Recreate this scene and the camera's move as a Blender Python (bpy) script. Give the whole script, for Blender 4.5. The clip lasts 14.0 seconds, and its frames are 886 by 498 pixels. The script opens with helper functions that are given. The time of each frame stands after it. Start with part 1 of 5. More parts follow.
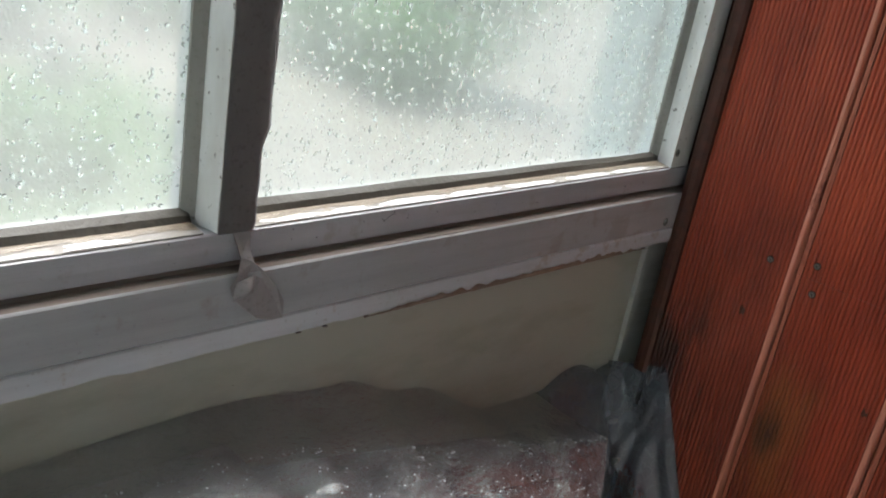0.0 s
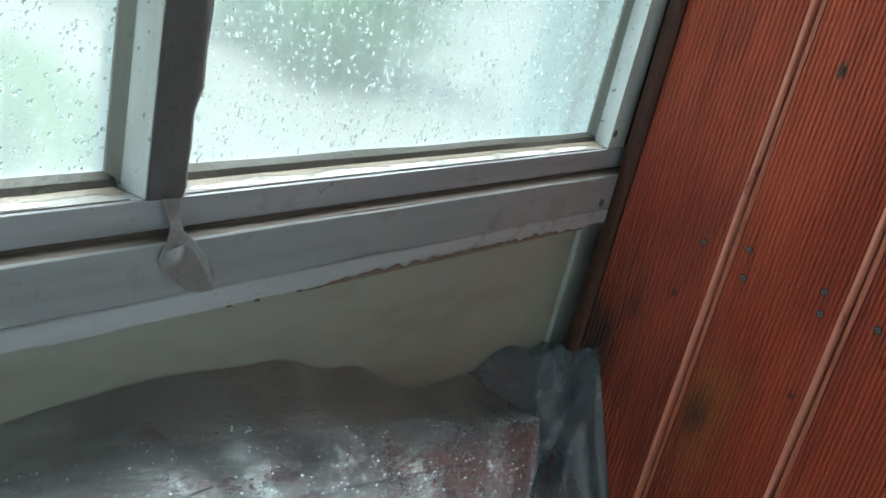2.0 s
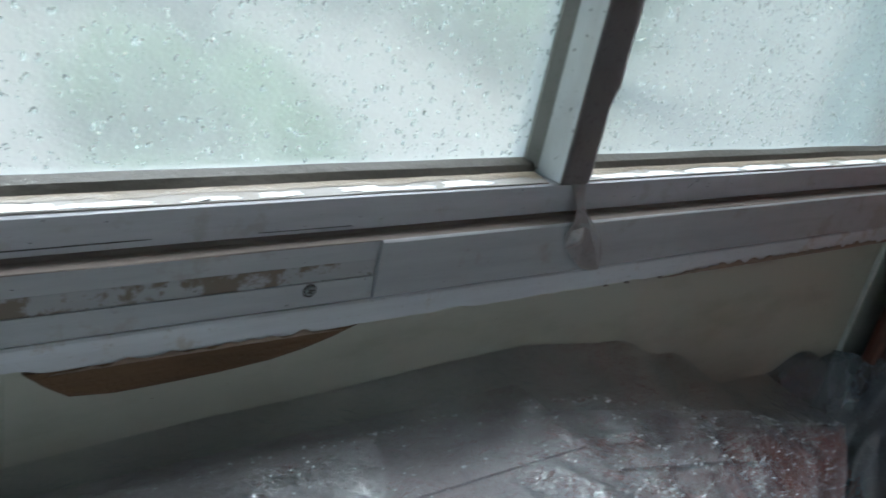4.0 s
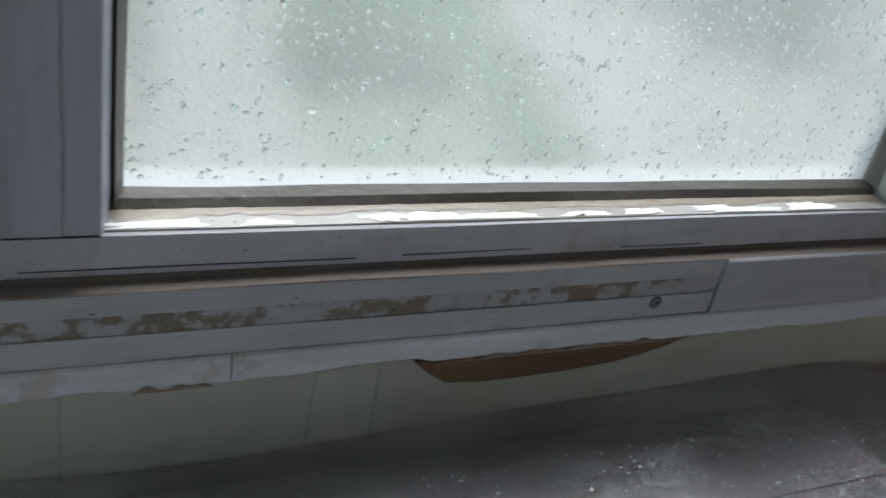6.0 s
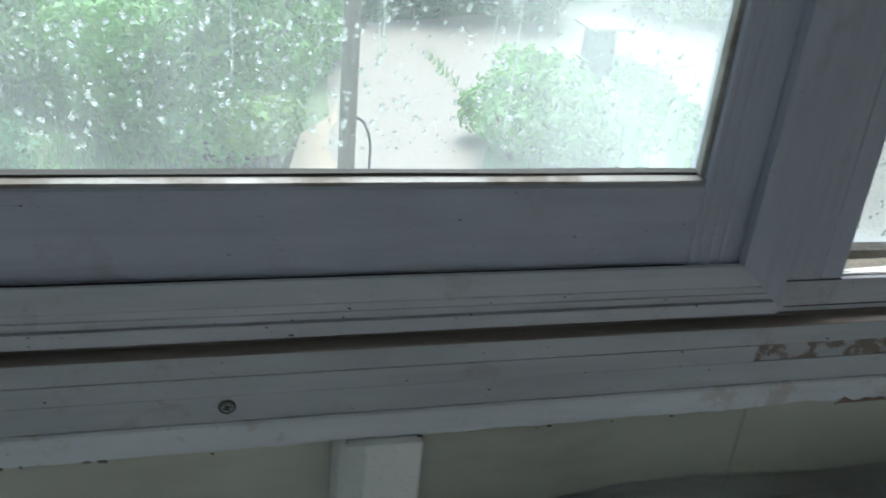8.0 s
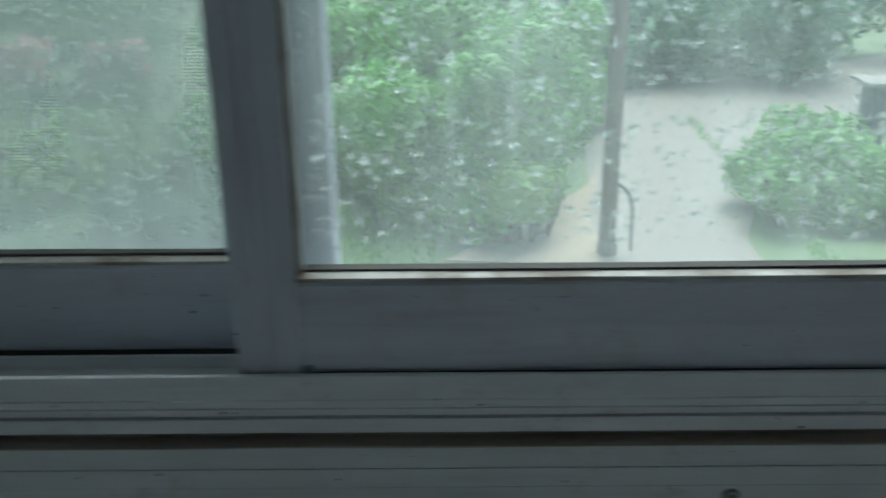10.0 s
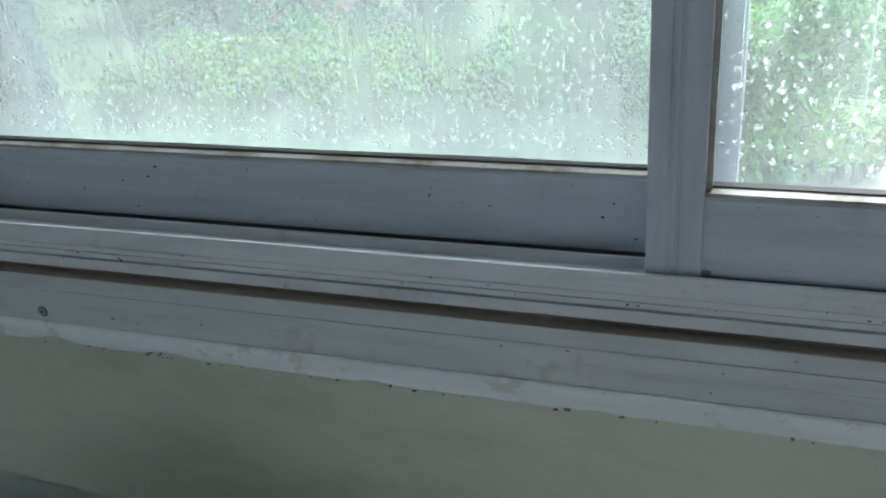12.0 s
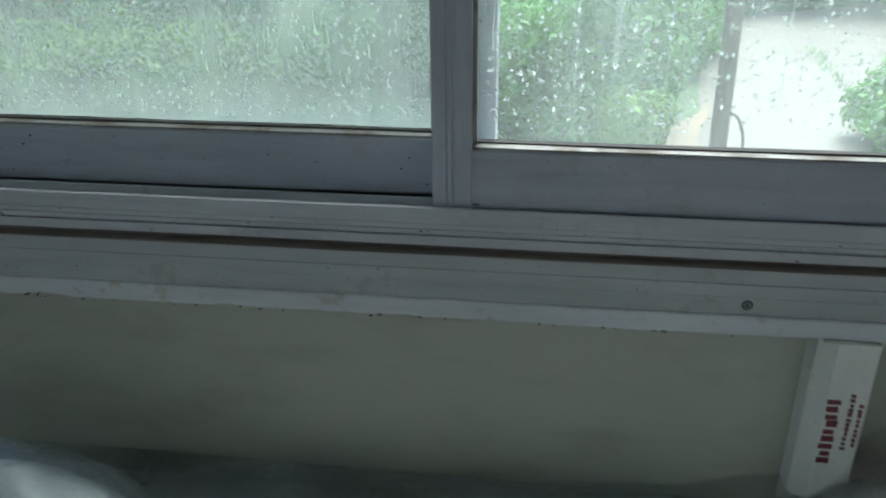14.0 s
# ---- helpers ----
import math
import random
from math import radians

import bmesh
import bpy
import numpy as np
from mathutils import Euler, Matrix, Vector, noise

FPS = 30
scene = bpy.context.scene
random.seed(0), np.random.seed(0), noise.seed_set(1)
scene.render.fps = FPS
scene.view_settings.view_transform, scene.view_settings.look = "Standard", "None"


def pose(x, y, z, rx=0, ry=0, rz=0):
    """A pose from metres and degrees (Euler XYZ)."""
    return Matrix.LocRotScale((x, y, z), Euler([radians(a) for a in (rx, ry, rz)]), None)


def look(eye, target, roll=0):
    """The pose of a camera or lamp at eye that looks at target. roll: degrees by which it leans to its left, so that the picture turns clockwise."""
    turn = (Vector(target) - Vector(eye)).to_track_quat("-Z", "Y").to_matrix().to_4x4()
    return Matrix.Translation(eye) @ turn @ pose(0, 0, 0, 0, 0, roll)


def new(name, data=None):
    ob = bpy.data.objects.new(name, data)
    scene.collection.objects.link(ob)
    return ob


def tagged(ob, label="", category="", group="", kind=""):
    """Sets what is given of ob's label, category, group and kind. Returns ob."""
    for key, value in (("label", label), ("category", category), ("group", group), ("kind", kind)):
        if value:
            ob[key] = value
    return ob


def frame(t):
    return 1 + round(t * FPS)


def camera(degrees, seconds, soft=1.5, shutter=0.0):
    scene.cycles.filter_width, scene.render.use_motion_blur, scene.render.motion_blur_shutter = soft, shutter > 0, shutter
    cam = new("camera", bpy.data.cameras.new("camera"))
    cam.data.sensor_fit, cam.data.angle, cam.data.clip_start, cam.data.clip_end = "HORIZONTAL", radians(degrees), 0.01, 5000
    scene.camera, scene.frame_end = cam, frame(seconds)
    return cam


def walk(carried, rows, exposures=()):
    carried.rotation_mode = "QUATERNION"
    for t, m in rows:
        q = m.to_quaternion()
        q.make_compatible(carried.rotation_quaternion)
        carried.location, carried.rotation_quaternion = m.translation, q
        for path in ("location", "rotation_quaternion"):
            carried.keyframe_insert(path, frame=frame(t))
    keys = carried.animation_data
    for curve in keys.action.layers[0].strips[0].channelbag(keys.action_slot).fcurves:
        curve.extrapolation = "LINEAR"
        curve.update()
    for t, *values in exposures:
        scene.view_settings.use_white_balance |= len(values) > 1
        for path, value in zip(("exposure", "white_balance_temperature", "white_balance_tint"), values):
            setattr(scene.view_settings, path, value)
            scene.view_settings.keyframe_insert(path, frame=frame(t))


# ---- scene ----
cam = camera(51.98, 14.0, 1.7, 0.4)
PATH = [
    (0.0, look((0.2437, -0.5560, 0.2663), (0.9266, 0.0788, -0.0951), 10.22)),
    (0.5, look((0.2553, -0.5310, 0.2467), (0.9630, 0.0684, -0.1272), 10.88)),
    (1.0, look((0.2817, -0.5435, 0.2452), (1.0018, 0.0445, -0.1231), 11.69)),
    (1.5, look((0.2680, -0.5333, 0.2484), (1.0074, 0.0346, -0.1134), 12.78)),
    (2.0, look((0.2491, -0.5356, 0.2482), (0.9876, 0.0334, -0.1135), 13.26)),
    (2.5, look((0.2091, -0.5173, 0.2367), (0.9474, 0.0538, -0.1222), 13.82)),
    (3.0, look((0.1623, -0.5036, 0.2333), (0.8756, 0.0934, -0.1340), 14.12)),
    (3.5, look((0.1172, -0.4894, 0.2222), (0.7814, 0.1604, -0.1475), 13.53)),
    (3.7, look((0.0987, -0.4859, 0.2228), (0.7350, 0.1863, -0.1557), 13.05)),
    (6.0, look((-0.0392, -0.4276, 0.2533), (0.3838, 0.3380, -0.2314), 12.52)),
    (6.5, look((-0.1207, -0.4424, 0.2510), (0.2598, 0.3488, -0.2278), 10.87)),
    (7.0, look((-0.2928, -0.4803, 0.2162), (0.0525, 0.3639, -0.1937), 7.62)),
    (7.2, look((-0.3325, -0.4775, 0.2359), (-0.0140, 0.3639, -0.2007), 7.63)),
    (9.3, look((-0.4762, -0.4364, 0.2701), (-0.2608, 0.4548, -0.1291), 3.96)),
    (9.5, look((-0.4846, -0.4342, 0.2691), (-0.2924, 0.4649, -0.1241), 3.36)),
    (10.0, look((-0.5769, -0.4516, 0.2747), (-0.5809, 0.4735, -0.1049), -0.56)),
    (10.5, look((-0.6126, -0.4948, 0.2916), (-0.7275, 0.4263, -0.0802), -1.87)),
    (11.0, look((-0.6284, -0.5064, 0.2981), (-0.8144, 0.3882, -0.1083), -1.98)),
    (11.5, look((-0.6416, -0.5341, 0.3056), (-0.8995, 0.3351, -0.1162), -4.01)),
    (12.0, look((-0.6333, -0.5393, 0.3001), (-0.9489, 0.3024, -0.1380), -4.81)),
    (12.5, look((-0.6386, -0.5528, 0.2927), (-0.9516, 0.2843, -0.1560), -4.66)),
    (13.0, look((-0.6193, -0.5659, 0.2994), (-0.8290, 0.3017, -0.1515), -2.15)),
    (13.5, look((-0.5976, -0.6416, 0.3551), (-0.7586, 0.2319, -0.1044), -1.62)),
    (14.0, look((-0.5904, -0.7394, 0.3541), (-0.7047, 0.1429, -0.1025), -0.61)),
]
EXPOSURES = [(0.0, 1.9, 6450, 12), (0.5, 2.75, 6400, 9), (1.0, 2.65, 6150, 4), (1.5, 2.3, 5850, -2), (3.0, 2.0, 5650, -5), (3.5, 1.75, 5650, 1), (6.0, 1.36, 5950, 9), (6.5, 1.4, 5950, 9), (7.0, 1.7, 5950, 9), (9.5, 0.7, 5700, -4), (11.0, 1.4, 5700, -3), (12.5, 2.12, 5950, 7), (13.0, 2.12, 6000, 7), (13.5, 1.36, 5900, 2), (14.0, 1.4, 5850, 0)]
walk(cam, PATH, EXPOSURES)

# ---- world and light: an overcast, rainy day ----
world = bpy.data.worlds.new("overcast_sky")
scene.world = world
world.use_nodes = True
_nt = world.node_tree
_sky = _nt.nodes.new("ShaderNodeTexSky")
_sky.sky_type = "NISHITA"
_sky.sun_disc = False
_sky.sun_elevation = radians(65)
_sky.sun_rotation = radians(20)
_sky.air_density, _sky.dust_density, _sky.ozone_density = 1.0, 5.0, 1.0
_nt.links.new(_sky.outputs[0], _nt.nodes["Background"].inputs[0])
_nt.nodes["Background"].inputs[1].default_value = 0.15

sun_data = bpy.data.lights.new("sun", "SUN")
sun_data.energy, sun_data.angle, sun_data.color = 2.2, radians(40), (1.0, 0.97, 0.93)
sun = new("sun", sun_data)
sun.matrix_world = look((2, 5, 12), (0, 0, 0))

# ---- geometry helpers ----


def part(name, bm, material, parent=None, label="", smooth=False):
    me = bpy.data.meshes.new(name)
    bm.normal_update()
    bm.to_mesh(me)
    bm.free()
    if material:
        me.materials.append(material)
    if smooth:
        me.polygons.foreach_set("use_smooth", [True] * len(me.polygons))
    ob = new(name, me)
    if parent:
        ob.parent = parent
    if label:
        ob["label"] = label
    return ob


def thing(name, label, category, kind="", group=""):
    return tagged(new(name), label, category, group, kind)


def box(x0, x1, y0, y1, z0, z1, bevel=0.0, bm=None, m=None):
    b = bmesh.new()
    bmesh.ops.create_cube(b, size=1.0)
    for v in b.verts:
        v.co = Vector(((x0 + x1) / 2 + v.co.x * (x1 - x0), (y0 + y1) / 2 + v.co.y * (y1 - y0), (z0 + z1) / 2 + v.co.z * (z1 - z0)))
    if bevel:
        bmesh.ops.bevel(b, geom=b.edges[:], offset=bevel, segments=2, affect="EDGES", profile=0.6)
    if m:
        b.transform(m)
    if bm is None:
        return b
    me = bpy.data.meshes.new("tmp")
    b.to_mesh(me)
    b.free()
    bm.from_mesh(me)
    bpy.data.meshes.remove(me)
    return bm


def prism(profile, a, b, axis="x", steps=1, wobble=0.0, seed=0.0):
    """A closed profile swept along an axis. For x the profile is (y, z), for z it is (x, y), for y it is (x, z)."""
    bm = bmesh.new()
    rings = []
    for s in range(steps + 1):
        t = a + (b - a) * s / steps
        ring = []
        for k, (p, q) in enumerate(profile):
            co = {"x": (t, p, q), "z": (p, q, t), "y": (p, t, q)}[axis]
            co = Vector(co)
            if wobble:
                co += wobble * noise.noise_vector(Vector((t * 9 + seed, k * 3.7, seed)))
            ring.append(bm.verts.new(co))
        rings.append(ring)
    n = len(profile)
    for r0, r1 in zip(rings, rings[1:]):
        for k in range(n):
            bm.faces.new((r0[k], r0[(k + 1) % n], r1[(k + 1) % n], r1[k]))
    bm.faces.new(rings[0])
    bm.faces.new(rings[-1][::-1])
    bmesh.ops.recalc_face_normals(bm, faces=bm.faces)
    return bm


def cylinder(r0, r1, p0, p1, segments=16):
    bm = bmesh.new()
    p0, p1 = Vector(p0), Vector(p1)
    d = p1 - p0
    m = Matrix.Translation((p0 + p1) / 2) @ d.to_track_quat("Z", "Y").to_matrix().to_4x4()
    bmesh.ops.create_cone(bm, cap_ends=True, segments=segments, radius1=r0, radius2=r1, depth=d.length, matrix=m)
    return bm


def sheet(nx, ny, f, facing=(-0.3, -1.0, 1.0)):
    """A grid surface from f(u, v), its front turned to the room."""
    bm = bmesh.new()
    vs = [[bm.verts.new(f(i / nx, j / ny)) for j in range(ny + 1)] for i in range(nx + 1)]
    for i in range(nx):
        for j in range(ny):
            bm.faces.new((vs[i][j], vs[i + 1][j], vs[i + 1][j + 1], vs[i][j + 1]))
    bmesh.ops.recalc_face_normals(bm, faces=bm.faces)
    bm.normal_update()
    if sum((q.normal * q.calc_area() for q in bm.faces), Vector()).dot(Vector(facing)) < 0:
        bmesh.ops.reverse_faces(bm, faces=bm.faces[:])
    return bm


def poly_plate(points, thickness, place):
    """A flat plate from an outline of (u, v), thickened; place maps (u, v, w) to the world."""
    bm = bmesh.new()
    front = [bm.verts.new(place(u, v, 0)) for u, v in points]
    back = [bm.verts.new(place(u, v, thickness)) for u, v in points]
    bm.faces.new(front)
    bm.faces.new(back[::-1])
    n = len(points)
    for k in range(n):
        bm.faces.new((front[k], back[k], back[(k + 1) % n], front[(k + 1) % n]))
    bmesh.ops.recalc_face_normals(bm, faces=bm.faces)
    return bm


# ---- materials ----
class Mat:
    """A small builder for node materials."""

    def __init__(self, name):
        self.m = bpy.data.materials.new(name)
        self.m.use_nodes = True
        self.t = self.m.node_tree
        self.p = self.t.nodes["Principled BSDF"]
        self.out = self.t.nodes["Material Output"]
        self.co = self.t.nodes.new("ShaderNodeTexCoord").outputs["Object"]

    def node(self, kind, **inputs):
        n = self.t.nodes.new(kind)
        for k, v in inputs.items():
            self.put(n, k, v)
        return n

    def put(self, n, k, v):
        sock = n.inputs[k.replace("_", " ")] if isinstance(k, str) else n.inputs[k]
        if isinstance(v, bpy.types.NodeSocket):
            self.t.links.new(v, sock)
        else:
            sock.default_value = v

    def noise(self, scale, detail=4.0, rough=0.55, stretch=None):
        src = self.co
        if stretch:
            mp = self.node("ShaderNodeMapping", Vector=self.co)
            mp.inputs["Scale"].default_value = stretch
            src = mp.outputs[0]
        return self.node("ShaderNodeTexNoise", Vector=src, Scale=scale, Detail=detail, Roughness=rough).outputs[0]

    def ramp(self, fac, *stops):
        r = self.node("ShaderNodeValToRGB", Fac=fac)
        els = r.color_ramp.elements
        while len(els) < len(stops):
            els.new(0.5)
        for e, (pos, c) in zip(els, stops):
            e.position = pos
            e.color = (*c, 1) if len(c) == 3 else c
        return r.outputs[0]

    def mix(self, fac, a, b, blend="MIX"):
        n = self.t.nodes.new("ShaderNodeMix")
        n.data_type, n.blend_type = "RGBA", blend
        for sock, v in ((n.inputs[0], fac), (n.inputs[6], a), (n.inputs[7], b)):
            if isinstance(v, bpy.types.NodeSocket):
                self.t.links.new(v, sock)
            else:
                sock.default_value = (*v, 1) if isinstance(v, tuple) and len(v) == 3 else v
        return n.outputs[2]

    def math(self, op, a, b=0.0):
        n = self.t.nodes.new("ShaderNodeMath")
        n.operation = op
        for sock, v in zip(n.inputs, (a, b)):
            if isinstance(v, bpy.types.NodeSocket):
                self.t.links.new(v, sock)
            else:
                sock.default_value = v
        return n.outputs[0]

    def bump(self, height, strength=0.3, distance=0.002):
        return self.node("ShaderNodeBump", Height=height, Strength=strength, Distance=distance).outputs[0]

    def done(self, color=None, rough=0.5, metal=0.0, normal=None, spec=0.5):
        for k, v in (("Base Color", color), ("Roughness", rough), ("Metallic", metal), ("Normal", normal), ("Specular IOR Level", spec)):
            if v is None:
                continue
            s = self.p.inputs[k]
            if isinstance(v, bpy.types.NodeSocket):
                self.t.links.new(v, s)
            else:
                s.default_value = (*v, 1) if isinstance(v, tuple) else v
        return self.m


BW = ((0, 0, 0), (1, 1, 1))


def painted(name, base, dirt=(0.25, 0.2, 0.15), amount=0.5, rough=0.42, stretch=(0.6, 6, 6), cover=0.56, patch=24, rim=0.12):
    """Old paint with long streaks, blotches, scratches and specks of dirt. cover: the lower it is, the more is stained."""
    a = Mat(name)
    streak = a.noise(9, 6, 0.65, stretch)
    hair = a.noise(34, 5, 0.7, tuple(c * 0.9 if c < 1 else c * 3 for c in stretch))
    blot = a.noise(patch, 6, 0.65)
    cloud = a.noise(5, 4, 0.55)
    fine = a.noise(240, 3, 0.6)
    dark = tuple(c * 0.87 for c in base)
    light = tuple(min(1.0, c * 1.12) for c in base)
    col = a.mix(a.ramp(cloud, (0.35, BW[0]), (0.7, BW[1])), base, light)
    col = a.mix(a.ramp(streak, (0.42, BW[0]), (0.7, BW[1])), col, dark)
    col = a.mix(a.math("MULTIPLY", a.ramp(hair, (0.6, BW[0]), (0.7, BW[1])), 0.25), col, tuple(c * 0.55 for c in base))
    f = a.ramp(a.math("ADD", a.math("MULTIPLY", blot, 0.7), a.math("MULTIPLY", cloud, 0.3)), (cover, BW[0]), (cover + rim, BW[1]))
    col = a.mix(a.math("MULTIPLY", f, amount), col, dirt)
    g = a.ramp(fine, (0.66, BW[0]), (0.72, BW[1]))
    col = a.mix(a.math("MULTIPLY", g, amount * 0.8), col, tuple(c * 0.5 for c in dirt))
    r = a.ramp(blot, (0.3, (rough - 0.1,) * 3), (0.7, (rough + 0.2,) * 3))
    h = a.math("ADD", a.math("MULTIPLY", blot, 0.6), a.math("MULTIPLY", fine, 0.4))
    return a.done(col, r, 0.0, a.bump(h, 0.3, 0.0012))


M_FRAME = painted("old_white_aluminium_paint", (0.41, 0.42, 0.455), amount=0.3, cover=0.56, patch=34, rim=0.06)
M_SASH = painted("sash_aluminium_paint", (0.33, 0.35, 0.41), amount=0.3, rough=0.36)
M_SASH_V = painted("sash_stile_paint", (0.33, 0.35, 0.41), (0.2, 0.17, 0.15), amount=0.3, rough=0.36, stretch=(6, 6, 0.5))
M_BAND = painted("sill_band_paint", (0.355, 0.37, 0.39), amount=0.32, cover=0.565, patch=34, rim=0.05)
M_STAINED = painted("stained_band_paint", (0.31, 0.32, 0.33), (0.135, 0.1, 0.065), amount=0.9, cover=0.485, patch=46, rim=0.045)
M_STRIP = painted("putty_strip_paint", (0.52, 0.54, 0.575), (0.33, 0.24, 0.17), amount=0.42, rough=0.6, cover=0.57, patch=40, rim=0.05)
M_BEAD = painted("dirty_bead_paint", (0.27, 0.265, 0.25), (0.12, 0.095, 0.07), amount=0.8, rough=0.5, cover=0.47)
M_POST = painted("post_paint", (0.6, 0.63, 0.6), amount=0.3)


def reveal_material():
    """White paint with black mould specks and grey dirt, wet."""
    a = Mat("mouldy_wet_white_paint")
    blot = a.noise(38, 6, 0.7)
    wide = a.noise(11, 4, 0.6, (0.5, 2, 1))
    spots = a.noise(180, 3, 0.5)
    col = a.mix(a.ramp(wide, (0.4, BW[0]), (0.7, BW[1])), (0.30, 0.29, 0.275), (0.15, 0.128, 0.10))
    col = a.mix(a.ramp(blot, (0.58, BW[0]), (0.7, BW[1])), col, (0.2, 0.16, 0.11))
    col = a.mix(a.ramp(spots, (0.69, BW[0]), (0.73, BW[1])), col, (0.06, 0.05, 0.045))
    return a.done(col, a.ramp(wide, (0.3, (0.12,) * 3), (0.7, (0.4,) * 3)), 0, a.bump(blot, 0.35, 0.002))


def white_reveal_material():
    a = Mat("speckled_white_reveal_paint")
    spots = a.noise(150, 3, 0.5)
    grime = a.noise(14, 5, 0.6, (1, 1, 0.35))
    col = a.mix(a.ramp(grime, (0.45, BW[0]), (0.8, BW[1])), (0.74, 0.78, 0.78), (0.42, 0.42, 0.38))
    col = a.mix(a.ramp(spots, (0.66, BW[0]), (0.71, BW[1])), col, (0.16, 0.16, 0.15))
    return a.done(col, 0.45, 0, a.bump(grime, 0.2, 0.001))


M_LEDGE = reveal_material()
M_REVEAL = white_reveal_material()


def grime_material():
    a = Mat("brown_grime")
    n1, n2 = a.noise(30, 6, 0.7, (0.4, 3, 3)), a.noise(170, 4, 0.6)
    col = a.mix(n1, (0.14, 0.117, 0.106), (0.27, 0.228, 0.205))
    col = a.mix(a.ramp(n2, (0.6, BW[0]), (0.75, BW[1])), col, (0.2, 0.18, 0.155))
    return a.done(col, 0.85, 0, a.bump(n2, 0.5, 0.002))


def gasket_material():
    a = Mat("dirty_glazing_putty")
    n1, n2 = a.noise(26, 6, 0.7, (0.4, 1, 2)), a.noise(140, 4, 0.6)
    col = a.mix(n1, (0.02, 0.02, 0.016), (0.06, 0.055, 0.042))
    col = a.mix(a.ramp(n2, (0.55, BW[0]), (0.7, BW[1])), col, (0.035, 0.035, 0.03))
    return a.done(col, 0.6, 0, a.bump(n2, 0.6, 0.002))


M_GRIME = grime_material()

M_GASKET = gasket_material()


def panel_material():
    a = Mat("greenish_cream_panel_paint")
    wide, mid, fine = a.noise(3.2, 4, 0.5), a.noise(16, 5, 0.6, (0.5, 1, 1.4)), a.noise(300, 2, 0.5)
    col = a.mix(wide, (0.43, 0.44, 0.37), (0.49, 0.49, 0.42))
    col = a.mix(a.ramp(mid, (0.5, BW[0]), (0.8, BW[1])), col, (0.36, 0.35, 0.28))
    col = a.mix(a.ramp(fine, (0.74, BW[0]), (0.78, BW[1])), col, (0.16, 0.12, 0.08))
    return a.done(col, 0.5, 0, a.bump(mid, 0.1, 0.002))


M_PANEL = panel_material()


def red_board_material():
    """Red-brown stained softwood: long grain along z, knots, worn orange patches."""
    a = Mat("red_stained_ribbed_board")
    info = a.node("ShaderNodeObjectInfo").outputs["Random"]
    grain = a.noise(70, 6, 0.7, (1, 1, 0.035))
    wide = a.noise(7, 4, 0.55, (1, 1, 0.35))
    run = a.noise(30, 5, 0.6, (1, 1, 0.05))
    worn = a.noise(12, 5, 0.6, (1, 1.2, 0.35))
    stain = a.noise(5, 4, 0.6, (1, 1, 0.5))
    col = a.mix(grain, (0.16, 0.023, 0.013), (0.46, 0.07, 0.03))
    col = a.mix(a.ramp(wide, (0.45, BW[0]), (0.75, BW[1])), col, (0.52, 0.094, 0.038))
    col = a.mix(a.math("MULTIPLY", a.ramp(run, (0.52, BW[0]), (0.72, BW[1])), 0.6), col, (0.11, 0.02, 0.012))
    dark = a.ramp(worn, (0.58, BW[0]), (0.76, BW[1]))
    col = a.mix(a.math("MULTIPLY", dark, 0.85), col, (0.06, 0.013, 0.009))
    pale = a.ramp(worn, (0.22, BW[1]), (0.38, BW[0]))
    col = a.mix(a.math("MULTIPLY", pale, 0.6), col, (0.55, 0.19, 0.065))
    col = a.mix(a.math("MULTIPLY", a.ramp(stain, (0.5, BW[0]), (0.68, BW[1])), 0.62), col, (0.085, 0.016, 0.011))
    col = a.mix(a.math("MULTIPLY", info, 0.3), col, (0.28, 0.048, 0.022))
    ragged = a.math("MULTIPLY", a.math("SUBTRACT", a.noise(26, 5, 0.65, (1, 1, 0.45)), 0.5), 2.2)

    def spot(y, z, ry, rz):
        """Distance from a blemish's middle, in its own radii, with a ragged rim."""
        mp = a.node("ShaderNodeMapping", Vector=a.co)
        mp.inputs["Location"].default_value = (0, -y / ry, -z / rz)
        mp.inputs["Scale"].default_value = (0, 1 / ry, 1 / rz)
        n = a.node("ShaderNodeVectorMath", Vector=mp.outputs[0])
        n.operation = "LENGTH"
        return a.math("ADD", n.outputs["Value"], ragged)

    halo = a.ramp(spot(-0.215, -0.27, 0.045, 0.12), (0.3, BW[1]), (1.0, BW[0]))
    col = a.mix(a.math("MULTIPLY", halo, 0.55), col, (0.3, 0.105, 0.03))
    eye = a.ramp(spot(-0.203, -0.275, 0.022, 0.045), (0.25, BW[1]), (1.15, BW[0]))
    col = a.mix(a.math("MULTIPLY", eye, 0.7), col, (0.05, 0.022, 0.01))
    # Dark foot of the first board: wet rot with the corner's shade painted in.
    rot_shade = a.ramp(spot(-0.02, -0.26, 0.075, 0.15), (0.35, BW[1]), (1.1, BW[0]))
    col = a.mix(a.math("MULTIPLY", rot_shade, 0.9), col, (0.025, 0.010, 0.008))
    return a.done(col, a.ramp(wide, (0.3, (0.27,) * 3), (0.7, (0.42,) * 3)), 0, a.bump(grain, 0.35, 0.001))


def board_edge_material():
    a = Mat("pink_stained_board_edge")
    grain = a.noise(60, 5, 0.7, (1, 1, 0.05))
    chips = a.noise(45, 5, 0.7, (1, 1, 0.4))
    col = a.mix(grain, (0.55, 0.19, 0.12), (0.7, 0.31, 0.22))
    col = a.mix(a.ramp(chips, (0.6, BW[0]), (0.72, BW[1])), col, (0.2, 0.045, 0.03))
    return a.done(col, 0.5, 0, a.bump(grain, 0.4, 0.001))


